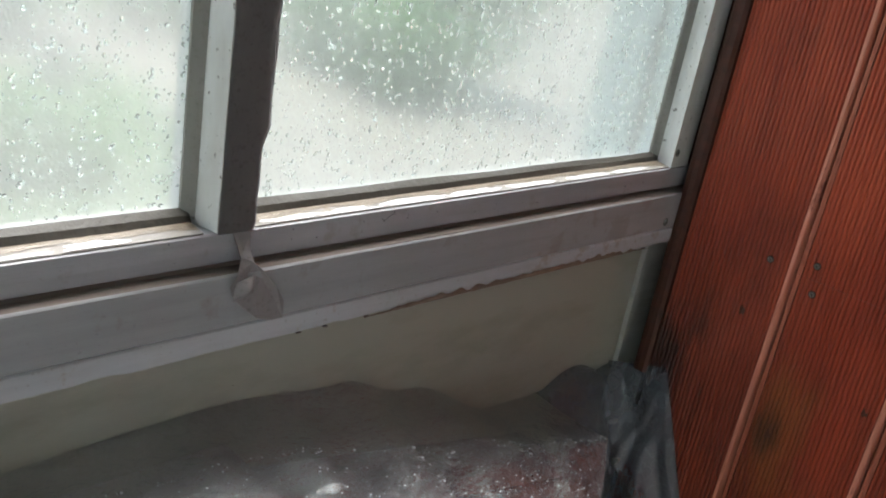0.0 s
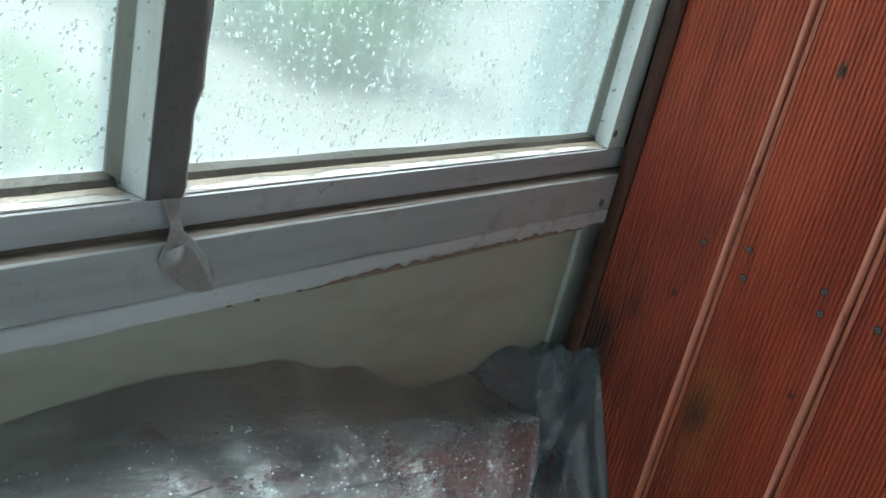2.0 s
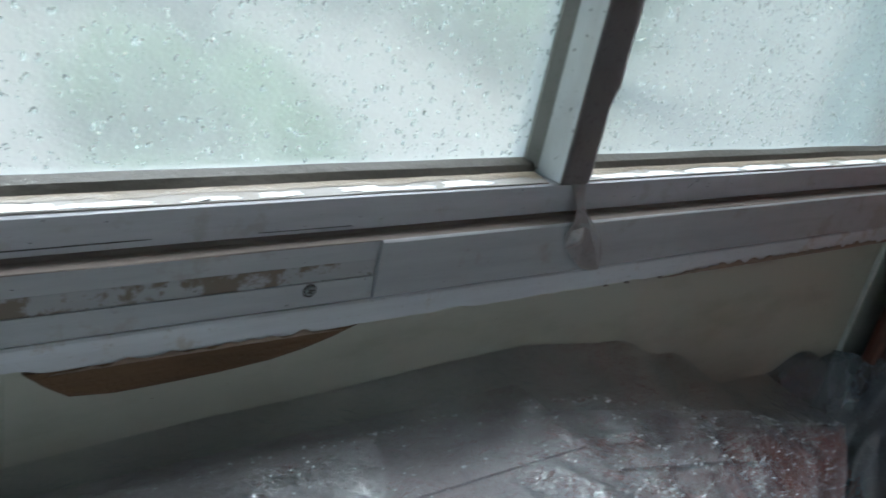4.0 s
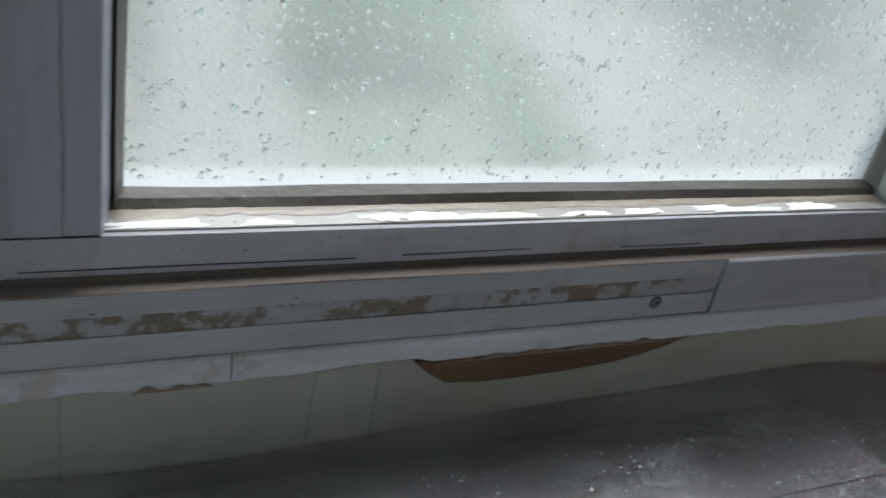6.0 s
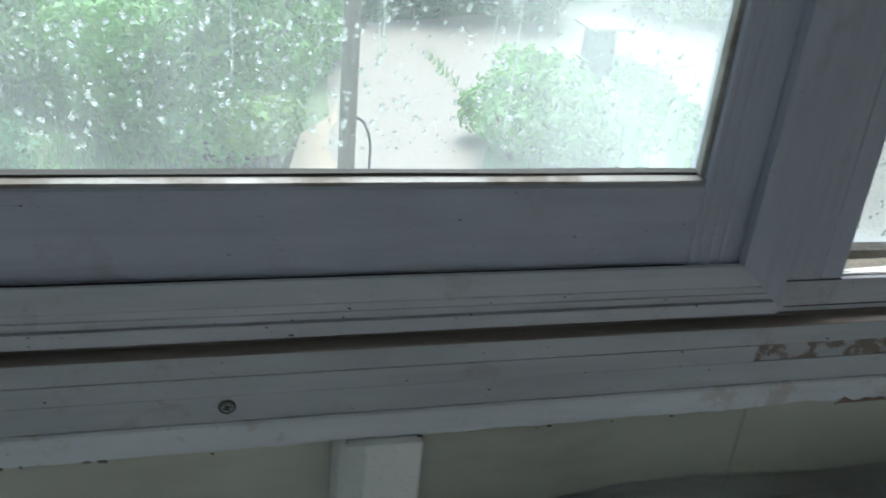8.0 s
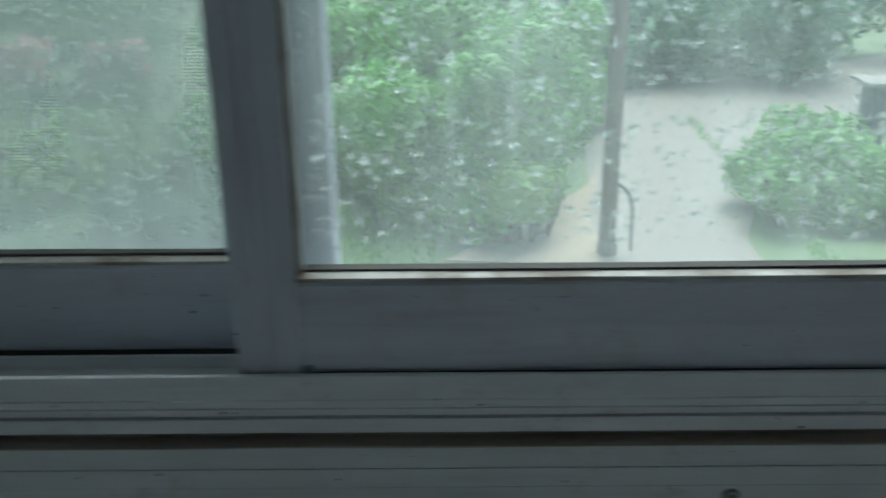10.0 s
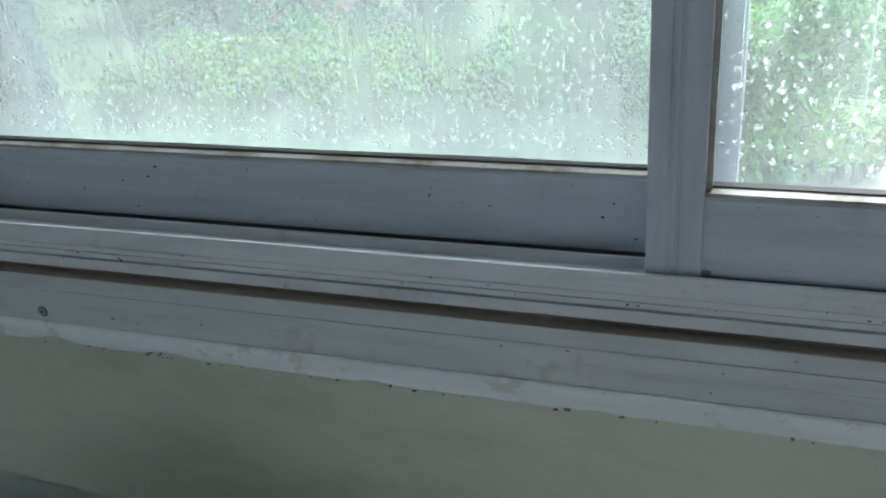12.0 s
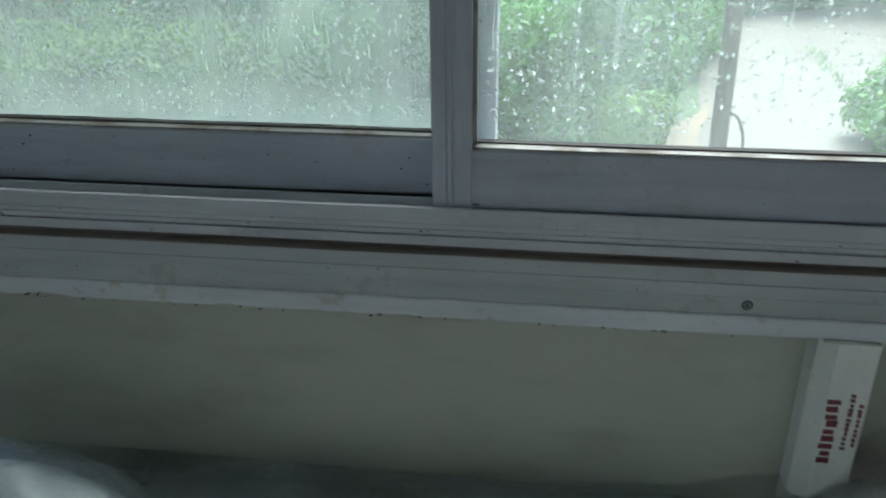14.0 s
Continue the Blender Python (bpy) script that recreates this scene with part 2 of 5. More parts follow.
def knot_shade_material():
    # For knots, and for the shade painted into the window corner.
    a = Mat("dark_knot_and_corner_shade")
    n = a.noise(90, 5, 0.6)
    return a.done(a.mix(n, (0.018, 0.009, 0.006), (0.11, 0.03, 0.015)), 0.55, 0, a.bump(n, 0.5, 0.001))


def dull_edge_material():
    a = Mat("worn_red_board_edge")
    grain = a.noise(60, 5, 0.7, (1, 1, 0.05))
    chips = a.noise(40, 5, 0.7, (1, 1, 0.3))
    col = a.mix(grain, (0.3, 0.075, 0.04), (0.5, 0.16, 0.1))
    col = a.mix(a.ramp(chips, (0.55, BW[0]), (0.7, BW[1])), col, (0.14, 0.03, 0.02))
    return a.done(col, 0.5, 0, a.bump(grain, 0.4, 0.001))


M_EDGE_DULL = dull_edge_material()
M_BOARD, M_EDGE, M_KNOT_SHADE = red_board_material(), board_edge_material(), knot_shade_material()


def simple(name, c0, c1, scale, rough=0.6, metal=0.0, stretch=None, bump=0.3, dist=0.002, fine=None):
    a = Mat(name)
    n = a.noise(scale, 5, 0.6, stretch)
    n2 = a.noise(scale * 9, 3, 0.6)
    col = a.mix(n, c0, c1)
    col = a.mix(a.math("MULTIPLY", a.ramp(n2, (0.55, BW[0]), (0.8, BW[1])), 0.5), col, fine or tuple(c * 0.55 for c in c0))
    return a.done(col, rough, metal, a.bump(a.math("ADD", n, a.math("MULTIPLY", n2, 0.4)), bump, dist))


M_SEAM = simple("panel_seam_filler", (0.375, 0.38, 0.32), (0.43, 0.43, 0.365), 40, 0.6)
M_SIDE_PUTTY = simple("grey_side_putty", (0.16, 0.16, 0.14), (0.32, 0.32, 0.29), 30, 0.6, 0, (1, 1, 0.3), 0.4, 0.002, (0.07, 0.065, 0.05))
M_TIDE = simple("wet_brown_dirt", (0.09, 0.072, 0.05), (0.24, 0.2, 0.15), 55, 0.35, 0, (0.5, 2, 1), 0.7, 0.002, (0.035, 0.028, 0.02))
M_SCREW = simple("dull_zinc_screw", (0.14, 0.17, 0.17), (0.3, 0.33, 0.33), 300, 0.45, 0.8)
M_MOULD = simple("black_mould_gasket", (0.012, 0.012, 0.011), (0.05, 0.046, 0.038), 60, 0.7, 0, (0.4, 1, 1), 0.5, 0.002, (0.02, 0.018, 0.015))
M_SCREWHOLE = simple("screw_slot_dirt", (0.02, 0.02, 0.02), (0.05, 0.04, 0.03), 200, 0.8)
M_FILLER = simple("brown_rotten_filler", (0.17, 0.12, 0.09), (0.36, 0.28, 0.23), 60, 0.9, 0, (0.5, 1, 1), 0.7, 0.003, (0.07, 0.045, 0.03))
M_RUST = simple("rotten_brown_fibre", (0.02, 0.012, 0.008), (0.22, 0.125, 0.06), 34, 0.9, 0, (0.25, 1, 1.5), 0.8, 0.004, (0.05, 0.022, 0.012))
M_TAPE = simple("dirty_brown_tape", (0.19, 0.18, 0.18), (0.38, 0.37, 0.38), 24, 0.4, 0, (1, 1, 0.5), 0.3, 0.002, (0.07, 0.06, 0.055))
M_CARD = simple("brown_cardboard", (0.31, 0.275, 0.28), (0.41, 0.365, 0.37), 9, 0.75, 0, None, 0.2)
M_CARTON = simple("white_carton", (0.62, 0.62, 0.60), (0.72, 0.72, 0.69), 30, 0.6, 0, None, 0.1)
M_PRINT = simple("dark_red_print", (0.1, 0.015, 0.025), (0.2, 0.03, 0.045), 260, 0.6, 0, None, 0.1, 0.001, (0.5, 0.45, 0.43))
M_INK = simple("pencil_mark", (0.04, 0.04, 0.05), (0.07, 0.07, 0.08), 300, 0.7)
M_PLASTER = simple("grey_plaster", (0.42, 0.41, 0.38), (0.5, 0.48, 0.45), 8, 0.85)
M_BACK = simple("white_painted_wall", (0.66, 0.65, 0.63), (0.72, 0.71, 0.69), 6, 0.8)
M_FLOOR = simple("worn_floorboards", (0.34, 0.27, 0.2), (0.42, 0.34, 0.25), 7, 0.6, 0, (0.3, 3, 1))
M_CEIL = simple("white_ceiling_paint", (0.7, 0.7, 0.69), (0.76, 0.76, 0.75), 6, 0.85)
M_CONCRETE = simple("wet_pale_concrete", (0.16, 0.134, 0.114), (0.21, 0.18, 0.154), 0.9, 0.5, 0, None, 0.2, 0.01)
M_YARD = simple("wet_dark_concrete", (0.18, 0.155, 0.13), (0.26, 0.225, 0.19), 0.7, 0.5, 0, None, 0.2, 0.01)
M_SOIL = simple("pale_sandy_soil", (0.27, 0.21, 0.16), (0.35, 0.28, 0.21), 1.6, 0.9, 0, None, 0.4, 0.02)
M_GRASS = simple("wet_lawn", (0.085, 0.125, 0.06), (0.135, 0.18, 0.085), 1.3, 0.8, 0, None, 0.6, 0.03)
M_BARK = simple("bark", (0.07, 0.05, 0.04), (0.13, 0.1, 0.08), 14, 0.9, 0, (1, 1, 0.2), 0.7, 0.01)
M_POLE = simple("rusty_steel_pole", (0.11, 0.08, 0.065), (0.2, 0.15, 0.12), 7, 0.7, 0.2, (1, 1, 0.3))
# Hose black, used as well for the shadow gap below the sashes.
M_HOSE_GAP = simple("black_hose_and_shadow_gap", (0.03, 0.03, 0.035), (0.05, 0.05, 0.055), 20, 0.5)
M_BIN = simple("dark_metal_box", (0.06, 0.08, 0.09), (0.1, 0.12, 0.13), 8, 0.6)
M_BRICK = simple("faded_pink_flowers", (0.5, 0.24, 0.22), (0.62, 0.34, 0.3), 20, 0.8)
M_OUTWALL = simple("teal_grey_divider", (0.1, 0.16, 0.18), (0.16, 0.23, 0.25), 5, 0.6)
M_WHITEBOX = simple("pale_enamel", (0.6, 0.66, 0.68), (0.7, 0.75, 0.77), 8, 0.5)


def leaf_material(name, c0, c1):
    a = Mat(name)
    r = a.node("ShaderNodeNewGeometry").outputs["Random Per Island"]
    w = a.noise(0.9, 3, 0.5)
    col = a.mix(r, c0, c1)
    col = a.mix(a.ramp(w, (0.4, BW[0]), (0.7, BW[1])), col, tuple(min(1, c * 1.35) for c in c1))
    m = a.done(col, 0.45)
    tr = a.node("ShaderNodeBsdfTranslucent", Color=col)
    mx = a.node("ShaderNodeMixShader", Fac=0.3)
    a.t.links.new(a.p.outputs[0], mx.inputs[1])
    a.t.links.new(tr.outputs[0], mx.inputs[2])
    a.t.links.new(mx.outputs[0], a.out.inputs[0])
    return m


M_LEAF = leaf_material("hedge_leaves", (0.055, 0.145, 0.045), (0.18, 0.36, 0.1))
M_LEAF2 = leaf_material("yellow_green_leaves", (0.12, 0.23, 0.055), (0.24, 0.38, 0.1))
M_LEAF3 = leaf_material("dark_leaves", (0.035, 0.12, 0.06), (0.1, 0.22, 0.1))


def pane_material(name, haze, rough, tint=(0.8, 0.9, 0.89), streak=0.25, clean=(0.93, 0.97, 0.96), mist=None):
    """Wet, dirty window glass: clear or rough refraction mixed with a scattering film of condensation and grime."""
    a = Mat(name)
    big = a.noise(5, 4, 0.6, (1, 1, 0.6))
    runs = a.noise(42, 4, 0.6, (1, 1, 0.06))
    f = a.math("ADD", a.math("MULTIPLY", a.math("SUBTRACT", big, 0.5), streak * 1.6), a.math("MULTIPLY", a.math("SUBTRACT", runs, 0.5), streak))
    if rough:
        f = a.math("ADD", f, a.math("MULTIPLY", a.math("SUBTRACT", a.noise(270, 3, 0.6, (1, 1, 0.7)), 0.5), 0.38))
    f = a.math("ADD", f, haze)
    if mist:
        x, z, rx, rz, most = mist
        mp = a.node("ShaderNodeMapping", Vector=a.co)
        mp.inputs["Location"].default_value = (-x / rx, 0, -z / rz)
        mp.inputs["Scale"].default_value = (1 / rx, 0, 1 / rz)
        ln = a.node("ShaderNodeVectorMath", Vector=mp.outputs[0])
        ln.operation = "LENGTH"
        rim = a.math("ADD", ln.outputs["Value"], a.math("MULTIPLY", a.math("SUBTRACT", big, 0.5), 0.8))
        f = a.math("ADD", f, a.math("MULTIPLY", a.ramp(rim, (0.45, BW[1]), (1.0, BW[0])), most))
    f.node.use_clamp = True
    bead = a.node("ShaderNodeTexVoronoi", Vector=a.co, Scale=330.0).outputs["Distance"]
    fine = a.math("ADD", a.noise(420, 2, 0.6), a.math("MULTIPLY", a.math("SUBTRACT", 0.6, bead), 1.5 if rough else 0.0))
    bump = a.bump(fine, 0.06 + rough * 3, 0.0006)
    clear = a.node("ShaderNodeBsdfTransparent", Color=(*clean, 1))
    rf = a.node("ShaderNodeBsdfRefraction", Color=(*clean, 1), Roughness=min(1.0, rough * 14), IOR=1.03, Normal=bump)
    see = a.node("ShaderNodeMixShader", Fac=min(1.0, rough * 14))
    a.t.links.new(clear.outputs[0], see.inputs[1])
    a.t.links.new(rf.outputs[0], see.inputs[2])
    milk = a.node("ShaderNodeBsdfTranslucent", Color=(*tint, 1))
    mx = a.node("ShaderNodeMixShader", Fac=f)
    a.t.links.new(see.outputs[0], mx.inputs[1])
    a.t.links.new(milk.outputs[0], mx.inputs[2])
    gl = a.node("ShaderNodeBsdfGlossy", Color=(1, 1, 1, 1), Roughness=0.08, Normal=bump)
    fr = a.node("ShaderNodeFresnel", IOR=1.08)
    mg = a.node("ShaderNodeMixShader", Fac=fr.outputs[0])
    a.t.links.new(mx.outputs[0], mg.inputs[1])
    a.t.links.new(gl.outputs[0], mg.inputs[2])
    a.t.links.new(mg.outputs[0], a.out.inputs[0])
    return a.m


M_PANE_FOG = pane_material("fogged_wet_glass", 0.15, 0.03, (0.52, 0.57, 0.555), 0.12, (0.61, 0.65, 0.64))
M_PANE_MILKY = pane_material("heavily_fogged_wet_glass", 0.27, 0.05, (0.44, 0.475, 0.462), 0.14, (0.68, 0.71, 0.7))
M_PANE_MID = pane_material("misted_wet_glass", 0.25, 0.0, (0.82, 0.9, 0.86), 0.2, mist=(-1.0, 0.05, 0.6, 0.07, 0.12))
M_PANE_CLEAR = pane_material("rain_spotted_glass", 0.085, 0.0, (0.8, 0.87, 0.84), 0.11, mist=(-0.09, 0.2, 0.2, 0.5, 0.2))


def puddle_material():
    a = Mat("puddle_sky_white")
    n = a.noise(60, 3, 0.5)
    # The white base colour paints in the sky's reflection on the water.
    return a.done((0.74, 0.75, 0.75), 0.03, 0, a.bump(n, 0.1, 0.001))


M_PUDDLE = puddle_material()


def soft_drop_material(name, bend, milk):
    """Flat droplets that bend the light only a little."""
    a = Mat(name)
    g = a.node("ShaderNodeBsdfGlass", Color=(0.97, 1, 0.99, 1), Roughness=0.03, IOR=1.33)
    tp = a.node("ShaderNodeBsdfTransparent", Color=(1, 1, 1, 1))
    mx = a.node("ShaderNodeMixShader", Fac=bend)
    a.t.links.new(tp.outputs[0], mx.inputs[1])
    a.t.links.new(g.outputs[0], mx.inputs[2])
    wet = a.node("ShaderNodeBsdfTranslucent", Color=(0.95, 1, 0.99, 1))
    m2 = a.node("ShaderNodeMixShader", Fac=milk)
    a.t.links.new(mx.outputs[0], m2.inputs[1])
    a.t.links.new(wet.outputs[0], m2.inputs[2])
    a.t.links.new(m2.outputs[0], a.out.inputs[0])
    return a.m


M_DROP_SOFT = soft_drop_material("condensation_droplets", 0.9, 0.04)
M_DROP_MID = soft_drop_material("rain_droplets_on_mist", 0.62, 0.09)
# Opaque pale colour paints the glint of water drops on the sheet.
M_BEADED = simple("pale_glint_bead", (0.62, 0.66, 0.7), (0.8, 0.84, 0.88), 300, 0.05, 0, None, 0.05, 0.001, (0.6, 0.64, 0.68))
M_MESH = simple("dark_screen_thread", (0.05, 0.055, 0.055), (0.08, 0.085, 0.085), 50, 0.6)


def film_material(name="crumpled_clear_polythene", lo=0.05, hi=0.17, bumpy=0.8, see=(0.93, 0.93, 0.94), milky=(0.42, 0.45, 0.51), gloss=0.42, rough=0.03):
    """Thin polythene sheet: mostly see-through, a little milky, glossy on its sharp creases and wet specks."""
    a = Mat(name)
    big = a.noise(6, 4, 0.6)
    fold = a.math("ABSOLUTE", a.math("SUBTRACT", a.noise(13, 3, 0.5, (1, 0.7, 1)), 0.5))
    cre = a.math("ABSOLUTE", a.math("SUBTRACT", a.noise(44, 4, 0.6), 0.5))
    tiny = a.noise(170, 3, 0.6)
    bead = a.node("ShaderNodeTexVoronoi", Vector=a.co, Scale=210.0).outputs["Distance"]
    h = a.math("ADD", a.math("ADD", fold, a.math("MULTIPLY", cre, 0.95)), a.math("ADD", a.math("MULTIPLY", big, 0.5), a.math("MULTIPLY", tiny, 0.3)))
    h = a.math("ADD", h, a.math("MULTIPLY", a.ramp(bead, (0.0, BW[1]), (0.3, BW[0])), 0.06))
    bump = a.bump(h, bumpy, 0.008)
    gl = a.node("ShaderNodeBsdfGlossy", Color=(0.92, 0.96, 1, 1), Roughness=rough, Normal=bump)
    tp = a.node("ShaderNodeBsdfTransparent", Color=(*see, 1))
    df = a.node("ShaderNodeBsdfDiffuse", Color=(*milky, 1), Normal=bump)
    crest = a.ramp(cre, (0.0, (0.16,) * 3), (0.02, (0.0,) * 3))
    milk = a.math("ADD", a.ramp(big, (0.35, (lo,) * 3), (0.75, (hi,) * 3)), crest)
    milk.node.use_clamp = True
    m1 = a.node("ShaderNodeMixShader", Fac=milk)
    a.t.links.new(tp.outputs[0], m1.inputs[1])
    a.t.links.new(df.outputs[0], m1.inputs[2])
    fr = a.node("ShaderNodeFresnel", IOR=1.5, Normal=bump)
    wet = a.ramp(a.noise(8, 4, 0.6, (1, 1.4, 1)), (0.42, (gloss * 0.1,) * 3), (0.62, (gloss,) * 3))
    m2 = a.node("ShaderNodeMixShader", Fac=a.math("ADD", a.math("MULTIPLY", fr.outputs[0], 1.5), wet))
    a.t.links.new(m1.outputs[0], m2.inputs[1])
    a.t.links.new(gl.outputs[0], m2.inputs[2])
    a.t.links.new(m2.outputs[0], a.out.inputs[0])
    return a.m


M_FILM = film_material()
M_MILKY = film_material("milky_bubble_film", 0.28, 0.5, 0.6, milky=(0.15, 0.2, 0.26), gloss=0.13)
M_SCRAP = film_material("dull_loose_film", 0.12, 0.3, 0.4, see=(0.85, 0.86, 0.88), milky=(0.28, 0.31, 0.35), gloss=0.02, rough=0.25)
M_FILM_END = film_material("thin_crumpled_polythene", 0.4, 0.65, 0.6, see=(0.6, 0.63, 0.68), milky=(0.26, 0.3, 0.35), gloss=0.05, rough=0.1)

# ---- the large structure ----
X_WALL = 1.25
Z_FLOOR, Z_CEIL, Z_HEAD = -0.92, 1.55, 1.25
floor = tagged(part("floor", box(-2.6, 1.6, -1.05, 0.1, Z_FLOOR - 0.12, Z_FLOOR), M_FLOOR), "worn brown floorboards of the glazed balcony", "floor", kind="structure")
ceiling = tagged(part("ceiling", box(-2.6, 1.6, -1.05, 0.14, Z_CEIL, Z_CEIL + 0.12), M_CEIL), "plain white painted balcony ceiling", "ceiling", kind="structure")
tagged(part("wall_south", box(-2.6, 1.6, -1.17, -1.05, Z_FLOOR, Z_CEIL), M_BACK), "plain dim painted house wall behind the balcony", "wall", kind="structure")
# The opening and its window are unseen, added to brighten the room with daylight.
wall_w = thing("wall_west", "plain white painted end wall with an opening added for fill daylight", "wall", "structure")
part("parapet", box(-2.72, -2.6, -1.17, 0.14, Z_FLOOR, 0.0), M_BACK, wall_w)
part("lintel", box(-2.72, -2.6, -1.17, 0.14, Z_HEAD, Z_CEIL), M_BACK, wall_w)
for ya, yb in ((-1.17, -0.95), (-0.02, 0.14)):
    part("pier", box(-2.72, -2.6, ya, yb, 0.0, Z_HEAD), M_BACK, wall_w)
win_fill = thing("fill_window", "unseen end window with clear glass, added for fill daylight", "window", "structure")
for ya, yb in ((-0.95, -0.90), (-0.51, -0.46), (-0.07, -0.02)):
    part("frame_bar", box(-2.70, -2.65, ya, yb, 0.0, Z_HEAD, 0.002), M_FRAME, win_fill)
for w, b in ((win_fill, (-2.678, -2.674, -0.90, -0.51, 0.0, Z_HEAD)), (win_fill, (-2.678, -2.674, -0.46, -0.07, 0.0, Z_HEAD))):
    p = part("pane", box(*b), M_PANE_CLEAR, w)
    p.visible_shadow = False
wall_n = thing("wall_north", "greenish cream painted panel below the balcony windows", "wall", "structure")
part("panel", box(-2.6, 1.256, 0.03, 0.06, Z_FLOOR, -0.076), M_PANEL, wall_n)
for xs, zs in ((-0.021, -0.215), (0.139, -0.205), (0.186, -0.2)):
    part("seam", prism([(0.0301, zs), (0.0297, zs), (0.0297, -0.0955), (0.0301, -0.0955)], xs - 0.0011, xs + 0.0011, "x", 2), M_SEAM, wall_n, "faint darker seam in the panel")
part("outer_cladding", box(-2.6, 1.6, 0.062, 0.14, Z_FLOOR, -0.032), M_PLASTER, wall_n)
part("lintel", box(-2.6, 1.6, 0.0, 0.14, Z_HEAD + 0.05, Z_CEIL), M_CEIL, wall_n)
part("pier", box(-2.6, -1.422, 0.0, 0.14, -0.03, Z_HEAD + 0.05), M_BACK, wall_n)
part("outer_pier", box(1.342, 1.5, 0.142, 0.228, Z_FLOOR, Z_CEIL, 0.003), M_WHITEBOX, wall_n, "pale blue-grey outer pier")
part("corner_post", box(1.2575, 1.338, 0.024, 0.06, Z_FLOOR, -0.09, 0.002), M_POST, wall_n, "grey-green painted corner post")

# ---- sill band under the windows ----
sill = thing("window_sill", "grey painted stepped sill band with peeling putty edge", "sill", "structure")


def slat(z0, z1, x0, x1, y, mat, seed):
    pr = [(y, z0), (y - 0.00006, z0 + 0.0003), (y - 0.00006, z1 - 0.0002), (y, z1), (0.03, z1), (0.03, z0)]
    return part("slat", prism(pr, x0, x1, "x", max(2, int((x1 - x0) * 20)), 0.0001, 1.0), mat, sill)


slat(-0.0440, -0.0298, -1.5, 0.4195, -0.0105, M_BAND, 1.0)
slat(-0.0570, -0.0441, -1.5, -0.06, -0.0112, M_BAND, 2.0)
slat(-0.0570, -0.0441, -0.0595, 0.4195, -0.0103, M_STAINED, 3.0)
slat(-0.0750, -0.0571, -1.5, 0.4195, -0.0112, M_BAND, 4.0)
part("cover_plate", prism([(-0.0128, -0.0745), (-0.0132, -0.073), (-0.0132, -0.031), (-0.0122, -0.0296), (0.0, -0.0296), (0.0, -0.0745)], 0.4205, 1.276, "x", 30, 0.0006, 5.0), M_BAND, sill, "smooth grey cover plate")


def ragged_strip(x0, x1, seed):
    """The putty strip under the band, with a broken lower edge."""
    n = int((x1 - x0) / 0.006)
    bm = bmesh.new()
    rows = []
    for s in range(n + 1):
        x = x0 + (x1 - x0) * s / n
        w = noise.noise(Vector((x * 14, seed, 0))) * 0.0007 + noise.noise(Vector((x * 75, seed, 4))) * 0.0008
        chip = max(0.0, noise.noise(Vector((x * 22, seed, 9))) - 0.28) * 0.012
        zb = -0.0952 + w + chip
        yf = -0.0135 + 0.0008 * noise.noise(Vector((x * 30, seed, 2)))
        rows.append([bm.verts.new(c) for c in ((x, 0.03, -0.0753), (x, yf + 0.0012, -0.0753), (x, yf, -0.0768), (x, yf, zb + 0.001), (x, yf + 0.0015, zb), (x, 0.03, zb + 0.002))])
    for a, b in zip(rows, rows[1:]):
        for k in range(6):
            bm.faces.new((a[k], a[(k + 1) % 6], b[(k + 1) % 6], b[k]))
    bm.faces.new(rows[0])
    bm.faces.new(rows[-1][::-1])
    bmesh.ops.recalc_face_normals(bm, faces=bm.faces)
    return part("putty_strip", bm, M_STRIP, sill, "off-white putty strip with a crumbling lower edge")


ragged_strip(-1.5, 0.0695, 1.5)
ragged_strip(0.0705, 1.272, 7.5)


def crumbs(x0, x1, count, seed):
    """Brown crumbs of old filler that cling to the strip's lower edge."""
    rnd = random.Random(seed)
    bm = bmesh.new()
    for _ in range(count):
        x, L = rnd.uniform(x0, x1), rnd.uniform(0.001, 0.006)
        h = rnd.uniform(0.0003, 0.0012)
        box(x, x + L, -0.0146, -0.008, -0.0955 - h * 0.4, -0.0955 + h, 0, bm)
    for v in bm.verts:
        v.co += 0.0009 * noise.noise_vector(v.co * 160)
    return part("filler_crumbs", bm, M_GRIME, sill, "brown crumbling filler along the edge")


crumbs(0.66, 1.2, 22, 3)


def rotten_edge(x0, x1, z_hi, seed):
    """A thin uneven crust of rotten filler on the lower half of the strip."""
    def f(u, v):
        x = x0 + (x1 - x0) * u
        ends = min(1.0, u * 6, (1 - u) * 6)
        top = z_hi * ends * max(0.12, 0.6 + 0.9 * noise.noise(Vector((x * 75, seed, 1))))
        low = 0.0010 * max(0.0, noise.noise(Vector((x * 90, seed, 4))))
        z = -0.0958 - low + (top + low) * v
        bulge = math.sin(math.pi * v) ** 0.5 * (0.0007 + 0.0005 * noise.noise(Vector((x * 150, v * 4, seed))))
        return Vector((x, -0.0146 - bulge, z))
    return part("rotten_filler", sheet(140, 6, f), M_FILLER, sill, "brown rotten filler crust on the strip", smooth=True)


rotten_edge(0.74, 1.19, 0.0085, 2.0)
rotten_edge(0.015, 0.06, 0.006, 5.0)
rotten_edge(0.2, 0.40, 0.0045, 8.0)
crumbs(-1.3, -0.42, 12, 4)

# torn edge of rotten fibreboard
torn = [(0.188, -0.0945), (0.199, -0.1045), (0.2135, -0.1145), (0.241, -0.1172), (0.275, -0.1172), (0.309, -0.1158), (0.345, -0.1128), (0.37, -0.1085), (0.392, -0.1025), (0.413, -0.0945)]
